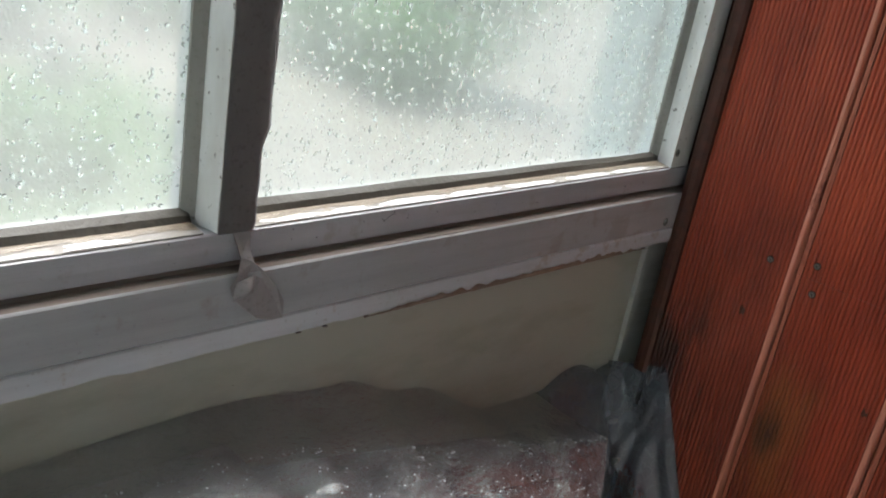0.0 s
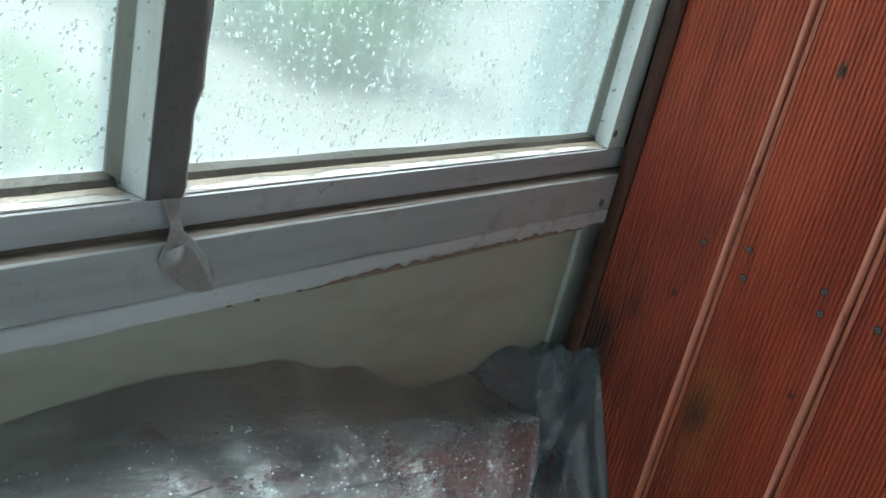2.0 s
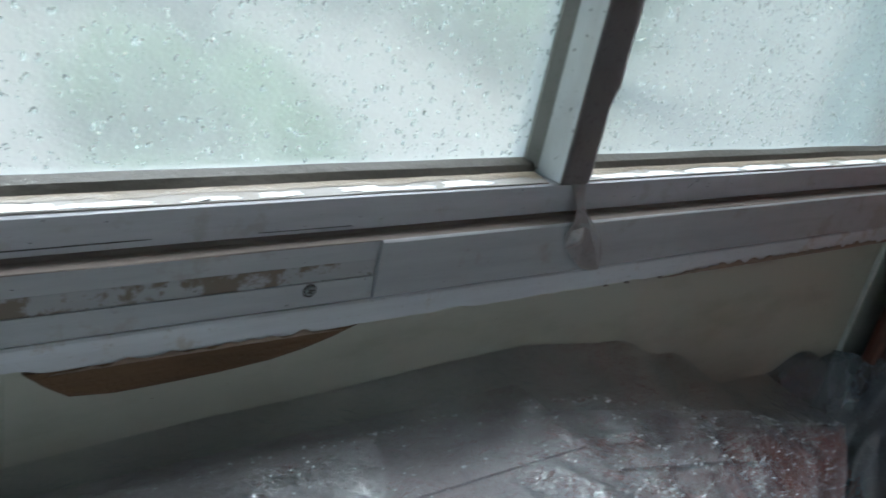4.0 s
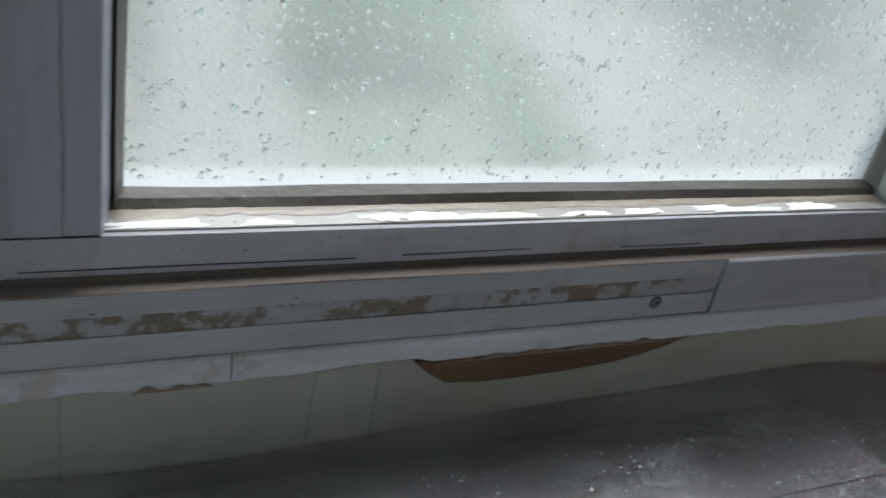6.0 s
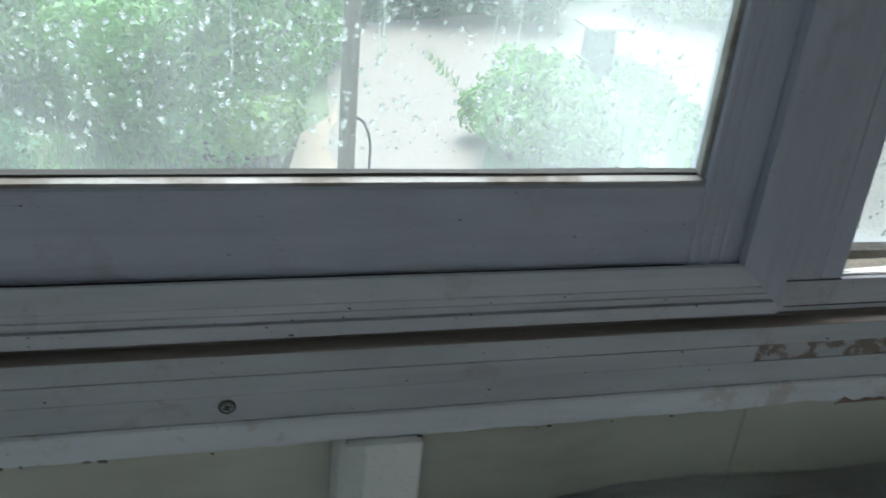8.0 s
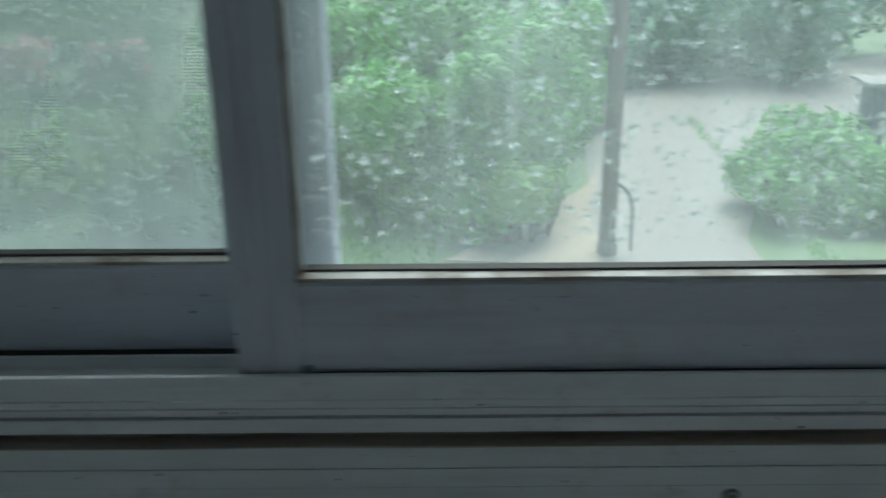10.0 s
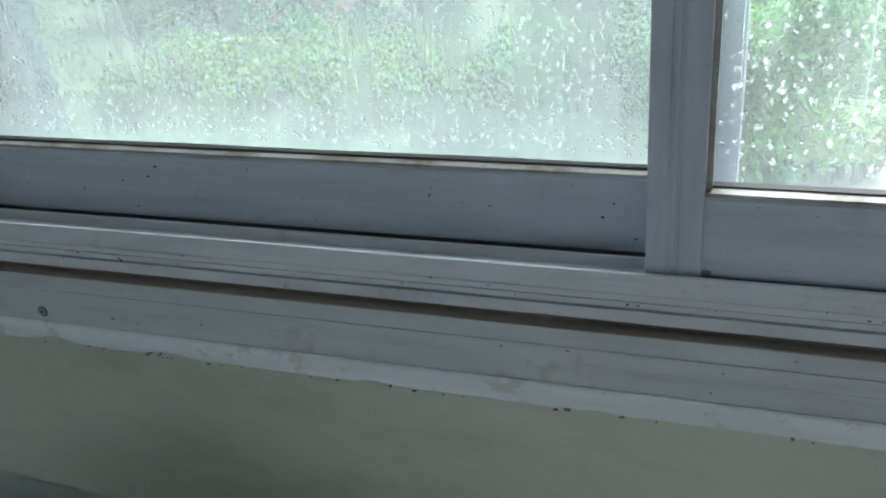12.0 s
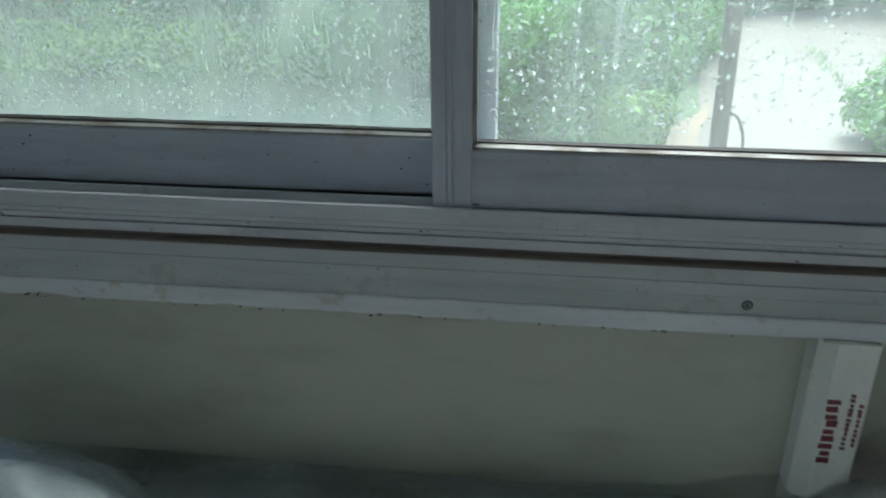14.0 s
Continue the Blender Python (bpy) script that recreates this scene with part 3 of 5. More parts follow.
part("torn_fibre_edge", poly_plate(torn, 0.034, lambda u, v, w: Vector((u, -0.0125 + w, v + 0.0007 * noise.noise(Vector((u * 150, v * 90, 0)))))), M_RUST, sill, "torn rotten brown fibreboard showing below the strip")

# ---- fixed window with two fogged panes ----
win1 = thing("window_1", "fixed window with fogged rain-wet panes in old white frame", "window", "structure")
part("bottom_rail", prism([(0.0, -0.001), (0.0015, 0.0), (0.06, 0.0), (0.06, -0.0295), (0.010, -0.0295), (0.010, -0.0248), (0.0005, -0.0248), (-0.0004, -0.0238), (-0.0006, -0.0145)], -0.0485, 1.276, "x", 40, 0.0006, 2.2), M_FRAME, win1)
part("grime_groove", prism([(0.004, -0.0248), (0.0098, -0.0248), (0.0098, -0.0297), (-0.0112, -0.0297), (-0.0108, -0.0290), (0.001, -0.0286)], -1.42, 1.276, "x", 120, 0.0007, 3.3), M_GRIME, win1, "dark brown grime in the groove")
for x0, x1, z, sd in ((-0.04, 0.14, -0.0205, 1.0), (0.17, 0.26, -0.0196, 4.0), (0.33, 0.40, -0.0215, 2.0)):
    part("crack", prism([(0.0, z - 0.0002), (-0.0010, z - 0.0002), (-0.0010, z + 0.0002), (0.0, z + 0.0002)], x0, x1, "x", 90, 0.0008, sd), M_SCREWHOLE, win1, "dark crack along the paint")
part("crack", box(-0.0470, -0.0005, -0.0016, 0.0, -0.0006, 0.0001), M_SCREWHOLE, win1, "dark joint in the frame")
for x0, x1 in ((0.0012, 0.582), (0.6275, 1.2215)):
    part("ledge", prism([(0.0022, -0.002), (0.0022, 0.0012), (0.022, 0.0030), (0.034, 0.0032), (0.034, -0.002)], x0, x1, "x", 60, 0.0004, x0), M_LEDGE, win1, "wet white ledge stained with black mould")
    part("glazing_putty", prism([(0.020, 0.0030), (0.0235, 0.0085), (0.0312, 0.0118), (0.0312, 0.0030)], x0, x1, "x", 70, 0.0012, x0 + 5), M_GASKET, win1, "dark dirty glazing putty")
part("jamb", prism([(-0.0478, 0.0), (-0.0470, -0.001), (-0.0190, -0.001), (-0.0182, 0.0004), (-0.0174, -0.0006), (-0.0008, -0.0006), (0.0, 0.0005), (0.0085, 0.034), (0.0085, 0.06), (-0.0478, 0.06)], 0.0, Z_HEAD, "z", 24, 0.0003, 6), M_SASH_V, win1, "grey jamb with vertical streaks")
part("mullion", prism([(0.5915, 0.0), (0.6240, 0.0), (0.6290, 0.05), (0.5790, 0.05)], 0.0008, Z_HEAD, "z", 20, 0.0004, 8), M_REVEAL, win1, "white mullion speckled with mould")
part("jamb", prism([(1.2195, 0.0), (1.2575, 0.0), (1.2575, 0.06), (1.2275, 0.06)], 0.0008, Z_HEAD, "z", 20, 0.0004, 9), M_REVEAL, win1, "white jamb speckled with mould")
part("jamb_filler", box(1.2585, 1.339, 0.006, 0.06, -0.0285, Z_HEAD), M_KNOT_SHADE, win1, "dark block added to close the gap beside the jamb")
part("top_rail", box(-0.0485, 1.276, 0.0, 0.06, Z_HEAD, Z_HEAD + 0.05, 0.002), M_FRAME, win1)
for x0, x1 in ((0.0005, 0.585), (0.622, 1.229)):
    p = part("pane", box(x0, x1, 0.0332, 0.0368, 0.002, Z_HEAD), M_PANE_MILKY if x0 < 0.3 else M_PANE_FOG, win1, "fogged rain-streaked glass")
    p.visible_shadow = False



def side_putty(x_frame, x_glass, seed):
    """Dirty putty up the side of a pane."""
    return part("side_putty", prism([(x_frame, 0.0225), (x_glass, 0.0300), (x_glass, 0.0328), (x_frame, 0.0328)], 0.006, Z_HEAD, "z", 60, 0.0006, seed), M_SIDE_PUTTY, win1, "grey dirty putty beside the glass")


for xf, xg, sd in ((0.0080, 0.0135, 1), (0.5855, 0.5770, 2), (0.6265, 0.6330, 3), (1.2225, 1.2160, 4)):
    side_putty(xf, xg, sd)


def ledge_stain(x0, x1, seed):
    """A brown tide mark of wet dirt along the back of the ledge, with a ragged front edge."""
    def f(u, v):
        x = x0 + (x1 - x0) * u
        ends = 0.006 * max(0.0, 1 - min(u, 1 - u) * 14)
        front = 0.0130 - ends + 0.0050 * noise.noise(Vector((x * 22, seed, 1))) + 0.0022 * noise.noise(Vector((x * 90, seed, 2)))
        y = front + (0.0225 - front) * v
        z = 0.0012 + (y - 0.0022) * 0.091 + 0.0003 + 0.0010 * math.sin(math.pi * v) * (0.6 + 0.4 * noise.noise(Vector((x * 120, v * 5, seed))))
        return Vector((x, y, z))
    return part("dirt_tide", sheet(200, 6, f), M_TIDE, win1, "brown tide mark of wet dirt on the ledge", smooth=True)


ledge_stain(0.006, 0.580, 1.0)
ledge_stain(0.630, 1.219, 2.0)

# ---- sliding window with two sashes ----
win2 = thing("window_2", "sliding window with two rain-spotted grey aluminium sashes", "window", "structure")
XL = -1.38
part("bottom_track", prism([(-0.0045, 0.0140), (-0.0030, 0.0146), (-0.0016, 0.0144), (-0.0010, 0.0020), (0.0290, 0.0010), (0.0296, 0.0086), (0.0318, 0.0090), (0.0326, 0.0084), (0.0345, 0.0005), (0.07, 0.0005), (0.07, -0.0295), (0.0105, -0.0295), (0.0105, -0.0225), (-0.0058, -0.0225), (-0.0066, -0.0215), (-0.0066, -0.0128), (-0.0036, -0.0124), (-0.0036, -0.0106), (-0.0070, -0.0098), (-0.0069, -0.0062), (-0.0060, -0.0057), (-0.0060, -0.0051), (-0.0069, -0.0045), (-0.0068, -0.0010), (-0.0062, 0.0), (-0.0066, 0.001), (-0.0058, 0.0085)], XL - 0.04, -0.0488, "x", 40, 0.0004, 4.4), M_FRAME, win2)
part("jamb", poly_plate([(-0.0840, 0.0150), (-0.0490, -0.0172), (-0.0490, Z_HEAD), (-0.0840, Z_HEAD)], 0.066, lambda u, v, w: Vector((u, -0.0074 + w, v))), M_SASH_V, win2, "mitred grey jamb")
part("jamb", box(XL - 0.04, XL - 0.002, -0.0045, 0.066, 0.0, Z_HEAD, 0.001), M_SASH, win2)
part("top_track", box(XL - 0.04, -0.0488, -0.004, 0.066, Z_HEAD, Z_HEAD + 0.05, 0.002), M_FRAME, win2)


def ribbed_stile(x0, x1, y0, y1, ribs):
    """A stile with shallow vertical grooves on its room side."""
    pr = [(x0, y0 + 0.0008), (x0 + 0.0008, y0)]
    for r in ribs:
        c = x0 + (x1 - x0) * r
        pr += [(c - 0.0016, y0), (c - 0.0007, y0 + 0.0007), (c + 0.0007, y0 + 0.0007), (c + 0.0016, y0)]
    pr += [(x1 - 0.0008, y0), (x1, y0 + 0.0008), (x1, y1), (x0, y1)]
    return pr


def sash(name_label, x0, x1, sl, sr, y0, z0, zr, z1, pane_mat, ribs_l, ribs_r, bead_mat):
    s = new("sash")
    s["label"] = name_label
    s.parent = win2
    y1 = y0 + 0.022
    part("stile", prism(ribbed_stile(x0, x0 + sl, y0, y1, ribs_l), z0 - 0.001, Z_HEAD - 0.012, "z", 16, 0.0002, 1), M_SASH_V, s)
    part("stile", prism(ribbed_stile(x1 - sr, x1, y0, y1, ribs_r), z0 - 0.001, Z_HEAD - 0.012, "z", 16, 0.0002, 2), M_SASH_V, s)
    a, b = x0 + sl, x1 - sr
    part("bottom_rail", prism([(y0 + 0.0016, zr), (y0 + 0.0010, zr + 0.002), (y0 + 0.0010, z1 - 0.002), (y0 + 0.0025, z1), (y1, z1), (y1, zr)], a, b, "x", 20, 0.0003, 3), M_SASH, s)
    # Black strip in place of the shadow under the rail.
    part("brush_seal", box(a, b, y0 + 0.004, y1 - 0.002, z0 - 0.0004, zr + 0.003), M_HOSE_GAP, s, "dark strip that draws the shadow gap under the rail")
    part("top_rail", box(a, b, y0, y1, Z_HEAD - 0.07, Z_HEAD - 0.012, 0.001), M_SASH, s)
    part("glazing_bead", prism([(y0 + 0.0014, z1 + 0.0002), (y0 + 0.0017, z1 + 0.0022), (y0 + 0.0070, z1 + 0.0040), (y0 + 0.0080, z1 + 0.0002)], a, b, "x", 60, 0.0004, z1), bead_mat, s, "dirty glazing bead")
    part("gasket", prism([(y0 + 0.0068, z1 + 0.0036), (y0 + 0.0070, z1 + 0.0056), (y0 + 0.0116, z1 + 0.0066), (y0 + 0.0116, z1 + 0.0030)], a, b, "x", 90, 0.0006, z1 + 2), M_MOULD, s, "black mouldy gasket")
    for xa, xb in ((a, a + 0.004), (b - 0.004, b)):
        part("glazing_bead", box(xa, xb, y0 + 0.004, y0 + 0.0105, z1 + 0.004, Z_HEAD - 0.07), bead_mat, s)
    p = part("pane", box(a, b, y0 + 0.0118, y0 + 0.0150, z1 + 0.0015, Z_HEAD - 0.069), pane_mat, s, "rain-spotted glass")
    p.visible_shadow = False
    return s


sash("sliding sash with clear rain-spotted glass", -0.6955, -0.0838, 0.0355, 0.0365, 0.0010, 0.0030, 0.0132, 0.0690, M_PANE_CLEAR, (0.40, 0.55), (0.16, 0.38, 0.6), M_BEAD)
sash("rear sliding sash with misted glass", XL, -0.6420, 0.040, 0.042, 0.0400, 0.0012, 0.0074, 0.0636, M_PANE_MID, (0.5,), (0.5,), M_BEAD)
part("end_cap", box(-0.6592, -0.6535, -0.0006, 0.004, 0.0140, 0.0180, 0.0006), M_OUTWALL, win2, "small blue-green plastic end cap")

# fly specks and crumbs of dirt


def specks():
    rnd = random.Random(77)
    bm = bmesh.new()
    spots = [(x, 0.0406, z, 0.0011) for x, z in ((-1.172, 0.029), (-1.13, 0.039), (-1.095, 0.053), (-1.104, 0.044), (-1.009, 0.055), (-0.858, 0.042), (-0.722, 0.044), (-0.73, 0.033))]
    spots += [(rnd.uniform(-1.3, -0.7), 0.0407, rnd.uniform(0.012, 0.06), rnd.uniform(0.0003, 0.0007)) for _ in range(30)]
    spots += [(rnd.uniform(-0.64, -0.13), 0.0017, rnd.uniform(0.02, 0.066), rnd.uniform(0.0003, 0.0006)) for _ in range(18)]
    spots += [(rnd.uniform(-1.35, -0.1), -0.0070, rnd.uniform(-0.021, 0.0), rnd.uniform(0.0003, 0.0010)) for _ in range(45)]
    spots += [(rnd.uniform(-1.35, 1.2), -0.0115, rnd.uniform(-0.073, -0.032), rnd.uniform(0.0003, 0.0009)) for _ in range(80)]
    spots += [(rnd.uniform(0.0, 1.2), -0.0006, rnd.uniform(-0.02, -0.002), rnd.uniform(0.0003, 0.0008)) for _ in range(40)]
    spots += [(rnd.uniform(-1.3, -0.05), -0.0142, -0.0953 + rnd.uniform(-0.0008, 0.0008), rnd.uniform(0.0005, 0.0012)) for _ in range(26)]
    for x, y, z, r in spots:
        m = Matrix.Translation((x, y, z)) @ Matrix.Diagonal((r * rnd.uniform(0.8, 2.4), r * 0.35, r * rnd.uniform(0.6, 1.1), 1))
        bmesh.ops.create_icosphere(bm, subdivisions=1, radius=1.0, matrix=m)
    return bm


tagged(part("dirt_specks", specks(), M_SCREWHOLE), "small dark specks of dirt on the window frames", "dirt", kind="stuff")

# insect screen outside the rear sash
screen = tagged(new("insect_screen"), "fine grey insect screen outside the rear sash", "insect screen")


def screen_mesh():
    vs, fs = [], []
    x0, x1, z0, z1, y, h = XL + 0.03, -0.66, 0.03, 0.62, 0.0655, 0.0001

    def strip(a, b, c, d):
        n = len(vs)
        vs.extend(((a, y, c), (b, y, c), (b, y, d), (a, y, d), (a, y + 0.0003, c), (b, y + 0.0003, c), (b, y + 0.0003, d), (a, y + 0.0003, d)))
        fs.extend(((n, n + 1, n + 2, n + 3), (n + 7, n + 6, n + 5, n + 4), (n, n + 4, n + 5, n + 1), (n + 3, n + 2, n + 6, n + 7), (n, n + 3, n + 7, n + 4), (n + 1, n + 5, n + 6, n + 2)))

    z = z0
    while z < z1:
        strip(x0, x1, z - 2.8 * h, z + 2.8 * h)
        z += 0.0019
    x = x0
    while x < x1:
        strip(x - h, x + h, z0, z1)
        x += 0.0019
    me = bpy.data.meshes.new("mesh")
    me.from_pydata(vs, [], fs)
    me.materials.append(M_MESH)
    return me


ob = new("mesh_threads", screen_mesh())
ob.parent = screen
part("screen_frame", box(XL + 0.005, -0.655, 0.0648, 0.0690, 0.0025, 0.030, 0.001), M_SASH, screen)

# ---- red ribbed boards on the end wall ----
wall_e = thing("wall_east", "end wall clad with red-brown stained ribbed timber boards", "wall", "structure")
part("backing", box(1.34, 1.5, -1.05, 0.14, Z_FLOOR, Z_CEIL), M_KNOT_SHADE, wall_e)


def ribbed_board(y_hi, y_lo, z0, z1):
    """A ribbed decking board; its room face has fine rounded ribs, its edges are rounded and smooth."""
    x = X_WALL
    a, b = y_hi - 0.0085, y_lo + 0.0085
    n = 24
    pitch = (a - b) / n
    pr = []
    for k in range(n):
        c = a - k * pitch
        pr += [(x + 0.0017, c), (x + 0.0003, c - pitch * 0.25), (x, c - pitch * 0.5), (x + 0.0003, c - pitch * 0.75)]
    pr += [(x + 0.0027, b), (x + 0.024, b), (x + 0.024, a)]
    return prism(pr, z0, z1, "z", 6, 0.0)


def board_edge(y_out, sign, z0, z1, seed):
    """The smooth rounded edge of a board, worn and slightly wavy."""
    x = X_WALL
    w = 0.0076
    pr = []
    for k in range(7):
        t = k / 6
        yy = y_out + sign * (0.0006 + w * (1 - t))
        xx = x - 0.0005 + 0.0075 * max(0.0, (t - 0.45) / 0.55) ** 2
        pr.append((xx, yy))
    pr += [(x + 0.022, y_out + sign * 0.0006), (x + 0.022, y_out + sign * (0.0006 + w))]
    return prism(pr, z0, z1, "z", 60, 0.0009, seed)


JOINTS = [-0.0195, -0.1740] + [-0.3215 - 0.148 * k for k in range(6)]
for i, (ya, yb) in enumerate(zip(JOINTS, JOINTS[1:])):
    cut = -0.0715 if i == 1 else None
    spans = [(Z_FLOOR, Z_CEIL)] if cut is None else [(Z_FLOOR, cut - 0.0002), (cut + 0.0002, Z_CEIL)]
    for j, (z0, z1) in enumerate(spans):
        bd = part("board", ribbed_board(ya, yb, z0, z1), M_BOARD, wall_e)
        # The first edge is near-black, the corner's shade in its colour.
        part("board_edge", board_edge(ya, -1, z0, z1, i * 3.1 + j), M_EDGE_DULL if i else M_KNOT_SHADE, bd)
        part("board_edge", board_edge(yb, 1, z0, z1, i * 5.7 + j + 20), M_EDGE, bd)


def knot(y, z, ry, rz, seed):
    """A dark knot, flush with the ribs."""
    bm = bmesh.new()
    n = 18
    rim = []
    for k in range(n):
        t = 2 * math.pi * k / n
        q = 1 + 0.3 * noise.noise(Vector((math.cos(t) * 1.3, math.sin(t) * 1.3, seed)))
        rim.append(bm.verts.new((X_WALL + 0.0006, y + ry * q * math.cos(t), z + rz * q * math.sin(t))))
    mid = bm.verts.new((X_WALL - 0.0006, y, z))
    for k in range(n):
        bm.faces.new((mid, rim[k], rim[(k + 1) % n]))
    bmesh.ops.recalc_face_normals(bm, faces=bm.faces)
    part("knot", bm, M_KNOT_SHADE, wall_e)


knot(-0.2215, 0.1630, 0.0065, 0.010, 1)
knot(-0.1275, -0.142, 0.004, 0.008, 2)
knot(-0.205, -0.276, 0.005, 0.009, 3)
knot(-0.2980, -0.193, 0.004, 0.006, 4)


def screw(loc, facing, r=0.0035, sunk=0.0):
    """A cross-slotted countersunk screw: a head and its slot."""
    head = tagged(new("screw"), "small dull zinc cross-slotted screw", "screw", "fixing screws")
    m = Matrix.Translation(loc) @ Vector(facing).to_track_quat("Z", "Y").to_matrix().to_4x4() @ pose(0, 0, 0, 0, 0, 30)
    bm = bmesh.new()
    bmesh.ops.create_cone(bm, cap_ends=True, segments=18, radius1=r, radius2=r * 0.8, depth=0.0016, matrix=m)
    part("head", bm, M_SCREW, head)
    sl = box(-r * 0.6, r * 0.6, -r * 0.13, r * 0.13, 0.0004, 0.0011, 0, None, m)
    box(-r * 0.13, r * 0.13, -r * 0.6, r * 0.6, 0.0004, 0.00105, 0, sl, m)
    part("slot", sl, M_SCREWHOLE, head)
    ring = bmesh.new()
    bmesh.ops.create_cone(ring, cap_ends=True, segments=18, radius1=r * 1.25, radius2=r * 1.2, depth=0.0004, matrix=m @ Matrix.Translation((0, 0, -0.0004)))
    part("countersink", ring, M_SCREWHOLE, head)


for p in ((1.2196, -0.0135, -0.0659), (0.3684, -0.0117, -0.0628), (-0.4107, -0.0117, -0.0646), (-1.2040, -0.0117, -0.0660)):
    screw(p, (0, -1, 0), 0.0042)
screw((1.2270, -0.0003, 0.0193), (0, -1, 0), 0.0038)
for p in ((-0.1963, -0.0545), (-0.2010, -0.0880), (-0.2898, -0.0642), (-0.2945, -0.0890), (-0.354, -0.079), (-0.142, -0.068), (-0.49, -0.075), (-0.44, -0.083)):
    screw((X_WALL - 0.0004, p[0], p[1]), (-1, 0, 0), 0.0037)

# added batten: near-black for damp and shade in the corner between window and boards
trim = thing("corner_shade_trim", "near-black batten added for the damp stain and shade in the window corner", "trim", "structure")
part("batten", prism([(1.2495, -0.0100), (1.2430, -0.0105), (1.2395, -0.0140), (1.2385, -0.0200), (1.2400, -0.0265), (1.2440, -0.0305), (1.2495, -0.0310)], -0.279, Z_HEAD + 0.04, "z", 60, 0.0006, 12), M_KNOT_SHADE, trim)

# ---- tape on the mullion ----
tape = thing("adhesive_tape", "torn dirty brown tape stuck over the white mullion", "tape")


def tape_strip():
    bm = bmesh.new()
    rows = []
    n = 90
    for s in range(n + 1):
        z = -0.0005 + 0.75 * s / n
        right = 0.6247 + 0.0010 * noise.noise(Vector((z * 60, 1, 0)))
        if 0.058 < z < 0.085:
            right += 0.006 * (z - 0.066) / 0.02
        elif z >= 0.085:
            right += 0.0045 + 0.0015 * noise.noise(Vector((z * 25, 3, 0)))
        left = 0.5925 + 0.0008 * noise.noise(Vector((z * 30, 7, 0)))
        b = -0.0012 + 0.0005 * noise.noise(Vector((z * 40, 2, 5)))
        rows.append([bm.verts.new(c) for c in ((left, b + 0.0008, z), (left + 0.004, b, z), ((left + right) / 2, b - 0.0004, z), (right - 0.003, b, z), (right, b + 0.0004, z))])
    for a, c in zip(rows, rows[1:]):
        for k in range(4):
            bm.faces.new((a[k], a[k + 1], c[k + 1], c[k]))
    ext = bmesh.ops.solidify(bm, geom=bm.faces[:], thickness=0.0005)
    bmesh.ops.recalc_face_normals(bm, faces=bm.faces)
    return bm


part("tape_strip", tape_strip(), M_TAPE, tape, smooth=True)
flap = [(0.6045, 0.000), (0.6205, 0.000), (0.6175, -0.012), (0.6190, -0.022), (0.6275, -0.031), (0.6400, -0.046), (0.6490, -0.060), (0.6495, -0.0755), (0.6380, -0.0755), (0.6240, -0.0705), (0.6110, -0.0600), (0.6020, -0.0500), (0.5970, -0.0390), (0.6030, -0.0290), (0.6080, -0.0180)]
part("tape_flap", poly_plate(flap, 0.0006, lambda u, v, w: Vector((u, -0.0008 - w - min(1.0, max(0.0, -v / 0.03)) * 0.0145 - 0.003 * max(0, noise.noise(Vector((u * 60, v * 60, 1)))), v))), M_TAPE, tape, "loose sticky tape flap")
part("tape_bulge", sheet(12, 12, lambda u, v: Vector((0.601 + 0.018 * u, -0.0158 - 0.006 * math.sin(math.pi * u) * math.sin(math.pi * v), -0.052 + 0.016 * v + 0.004 * u))), M_TAPE, tape, smooth=True)

# pencil tick on the rail
tick = bmesh.new()
for a, b in (((0.7560, -0.0072), (0.7585, -0.0105)), ((0.7585, -0.0105), (0.7650, -0.0062)), ((0.7665, -0.0052), (0.7715, -0.0045)), ((0.735, -0.0075), (0.7365, -0.0085))):
    d = Vector((b[0] - a[0], b[1] - a[1])).normalized() * 0.0003
    vv = [tick.verts.new((x, -0.0011, z)) for x, z in ((a[0] - d.y, a[1] + d.x), (a[0] + d.y, a[1] - d.x), (b[0] + d.y, b[1] - d.x), (b[0] - d.y, b[1] + d.x))]
    tick.faces.new(vv)
part("pencil_mark", tick, M_INK, win1, "small pencil tick")

# ---- boxes and the polythene sheet over them ----


def lerp_table(x, table):
    if x <= table[0][0]:
        return table[0][1]
    for (a, p), (b, q) in zip(table, table[1:]):
        if x <= b:
            t = (x - a) / (b - a)
            t = t * t * (3 - 2 * t)
            return p + (q - p) * t
    return table[-1][1]


CREST = [(-1.5, -0.30), (-1.1, -0.318), (-0.6, -0.322), (-0.46, -0.312), (-0.36, -0.29), (-0.21, -0.202), (-0.10, -0.190), (0.05, -0.197), (0.35, -0.184), (0.62, -0.177), (0.76, -0.192), (0.855, -0.226), (1.01, -0.294), (1.09, -0.298)]


EDGE = [(-1.5, -0.300), (-0.5, -0.312), (-0.36, -0.270), (-0.2, -0.190), (0.27, -0.172), (0.58, -0.186), (0.66, -0.197), (0.74, -0.218), (0.86, -0.249), (1.00, -0.282), (1.09, -0.301)]
FRONT = [(-1.5, -0.25), (-0.45, -0.22), (-0.22, -0.050), (0.60, -0.040), (0.86, -0.066), (1.09, -0.086)]


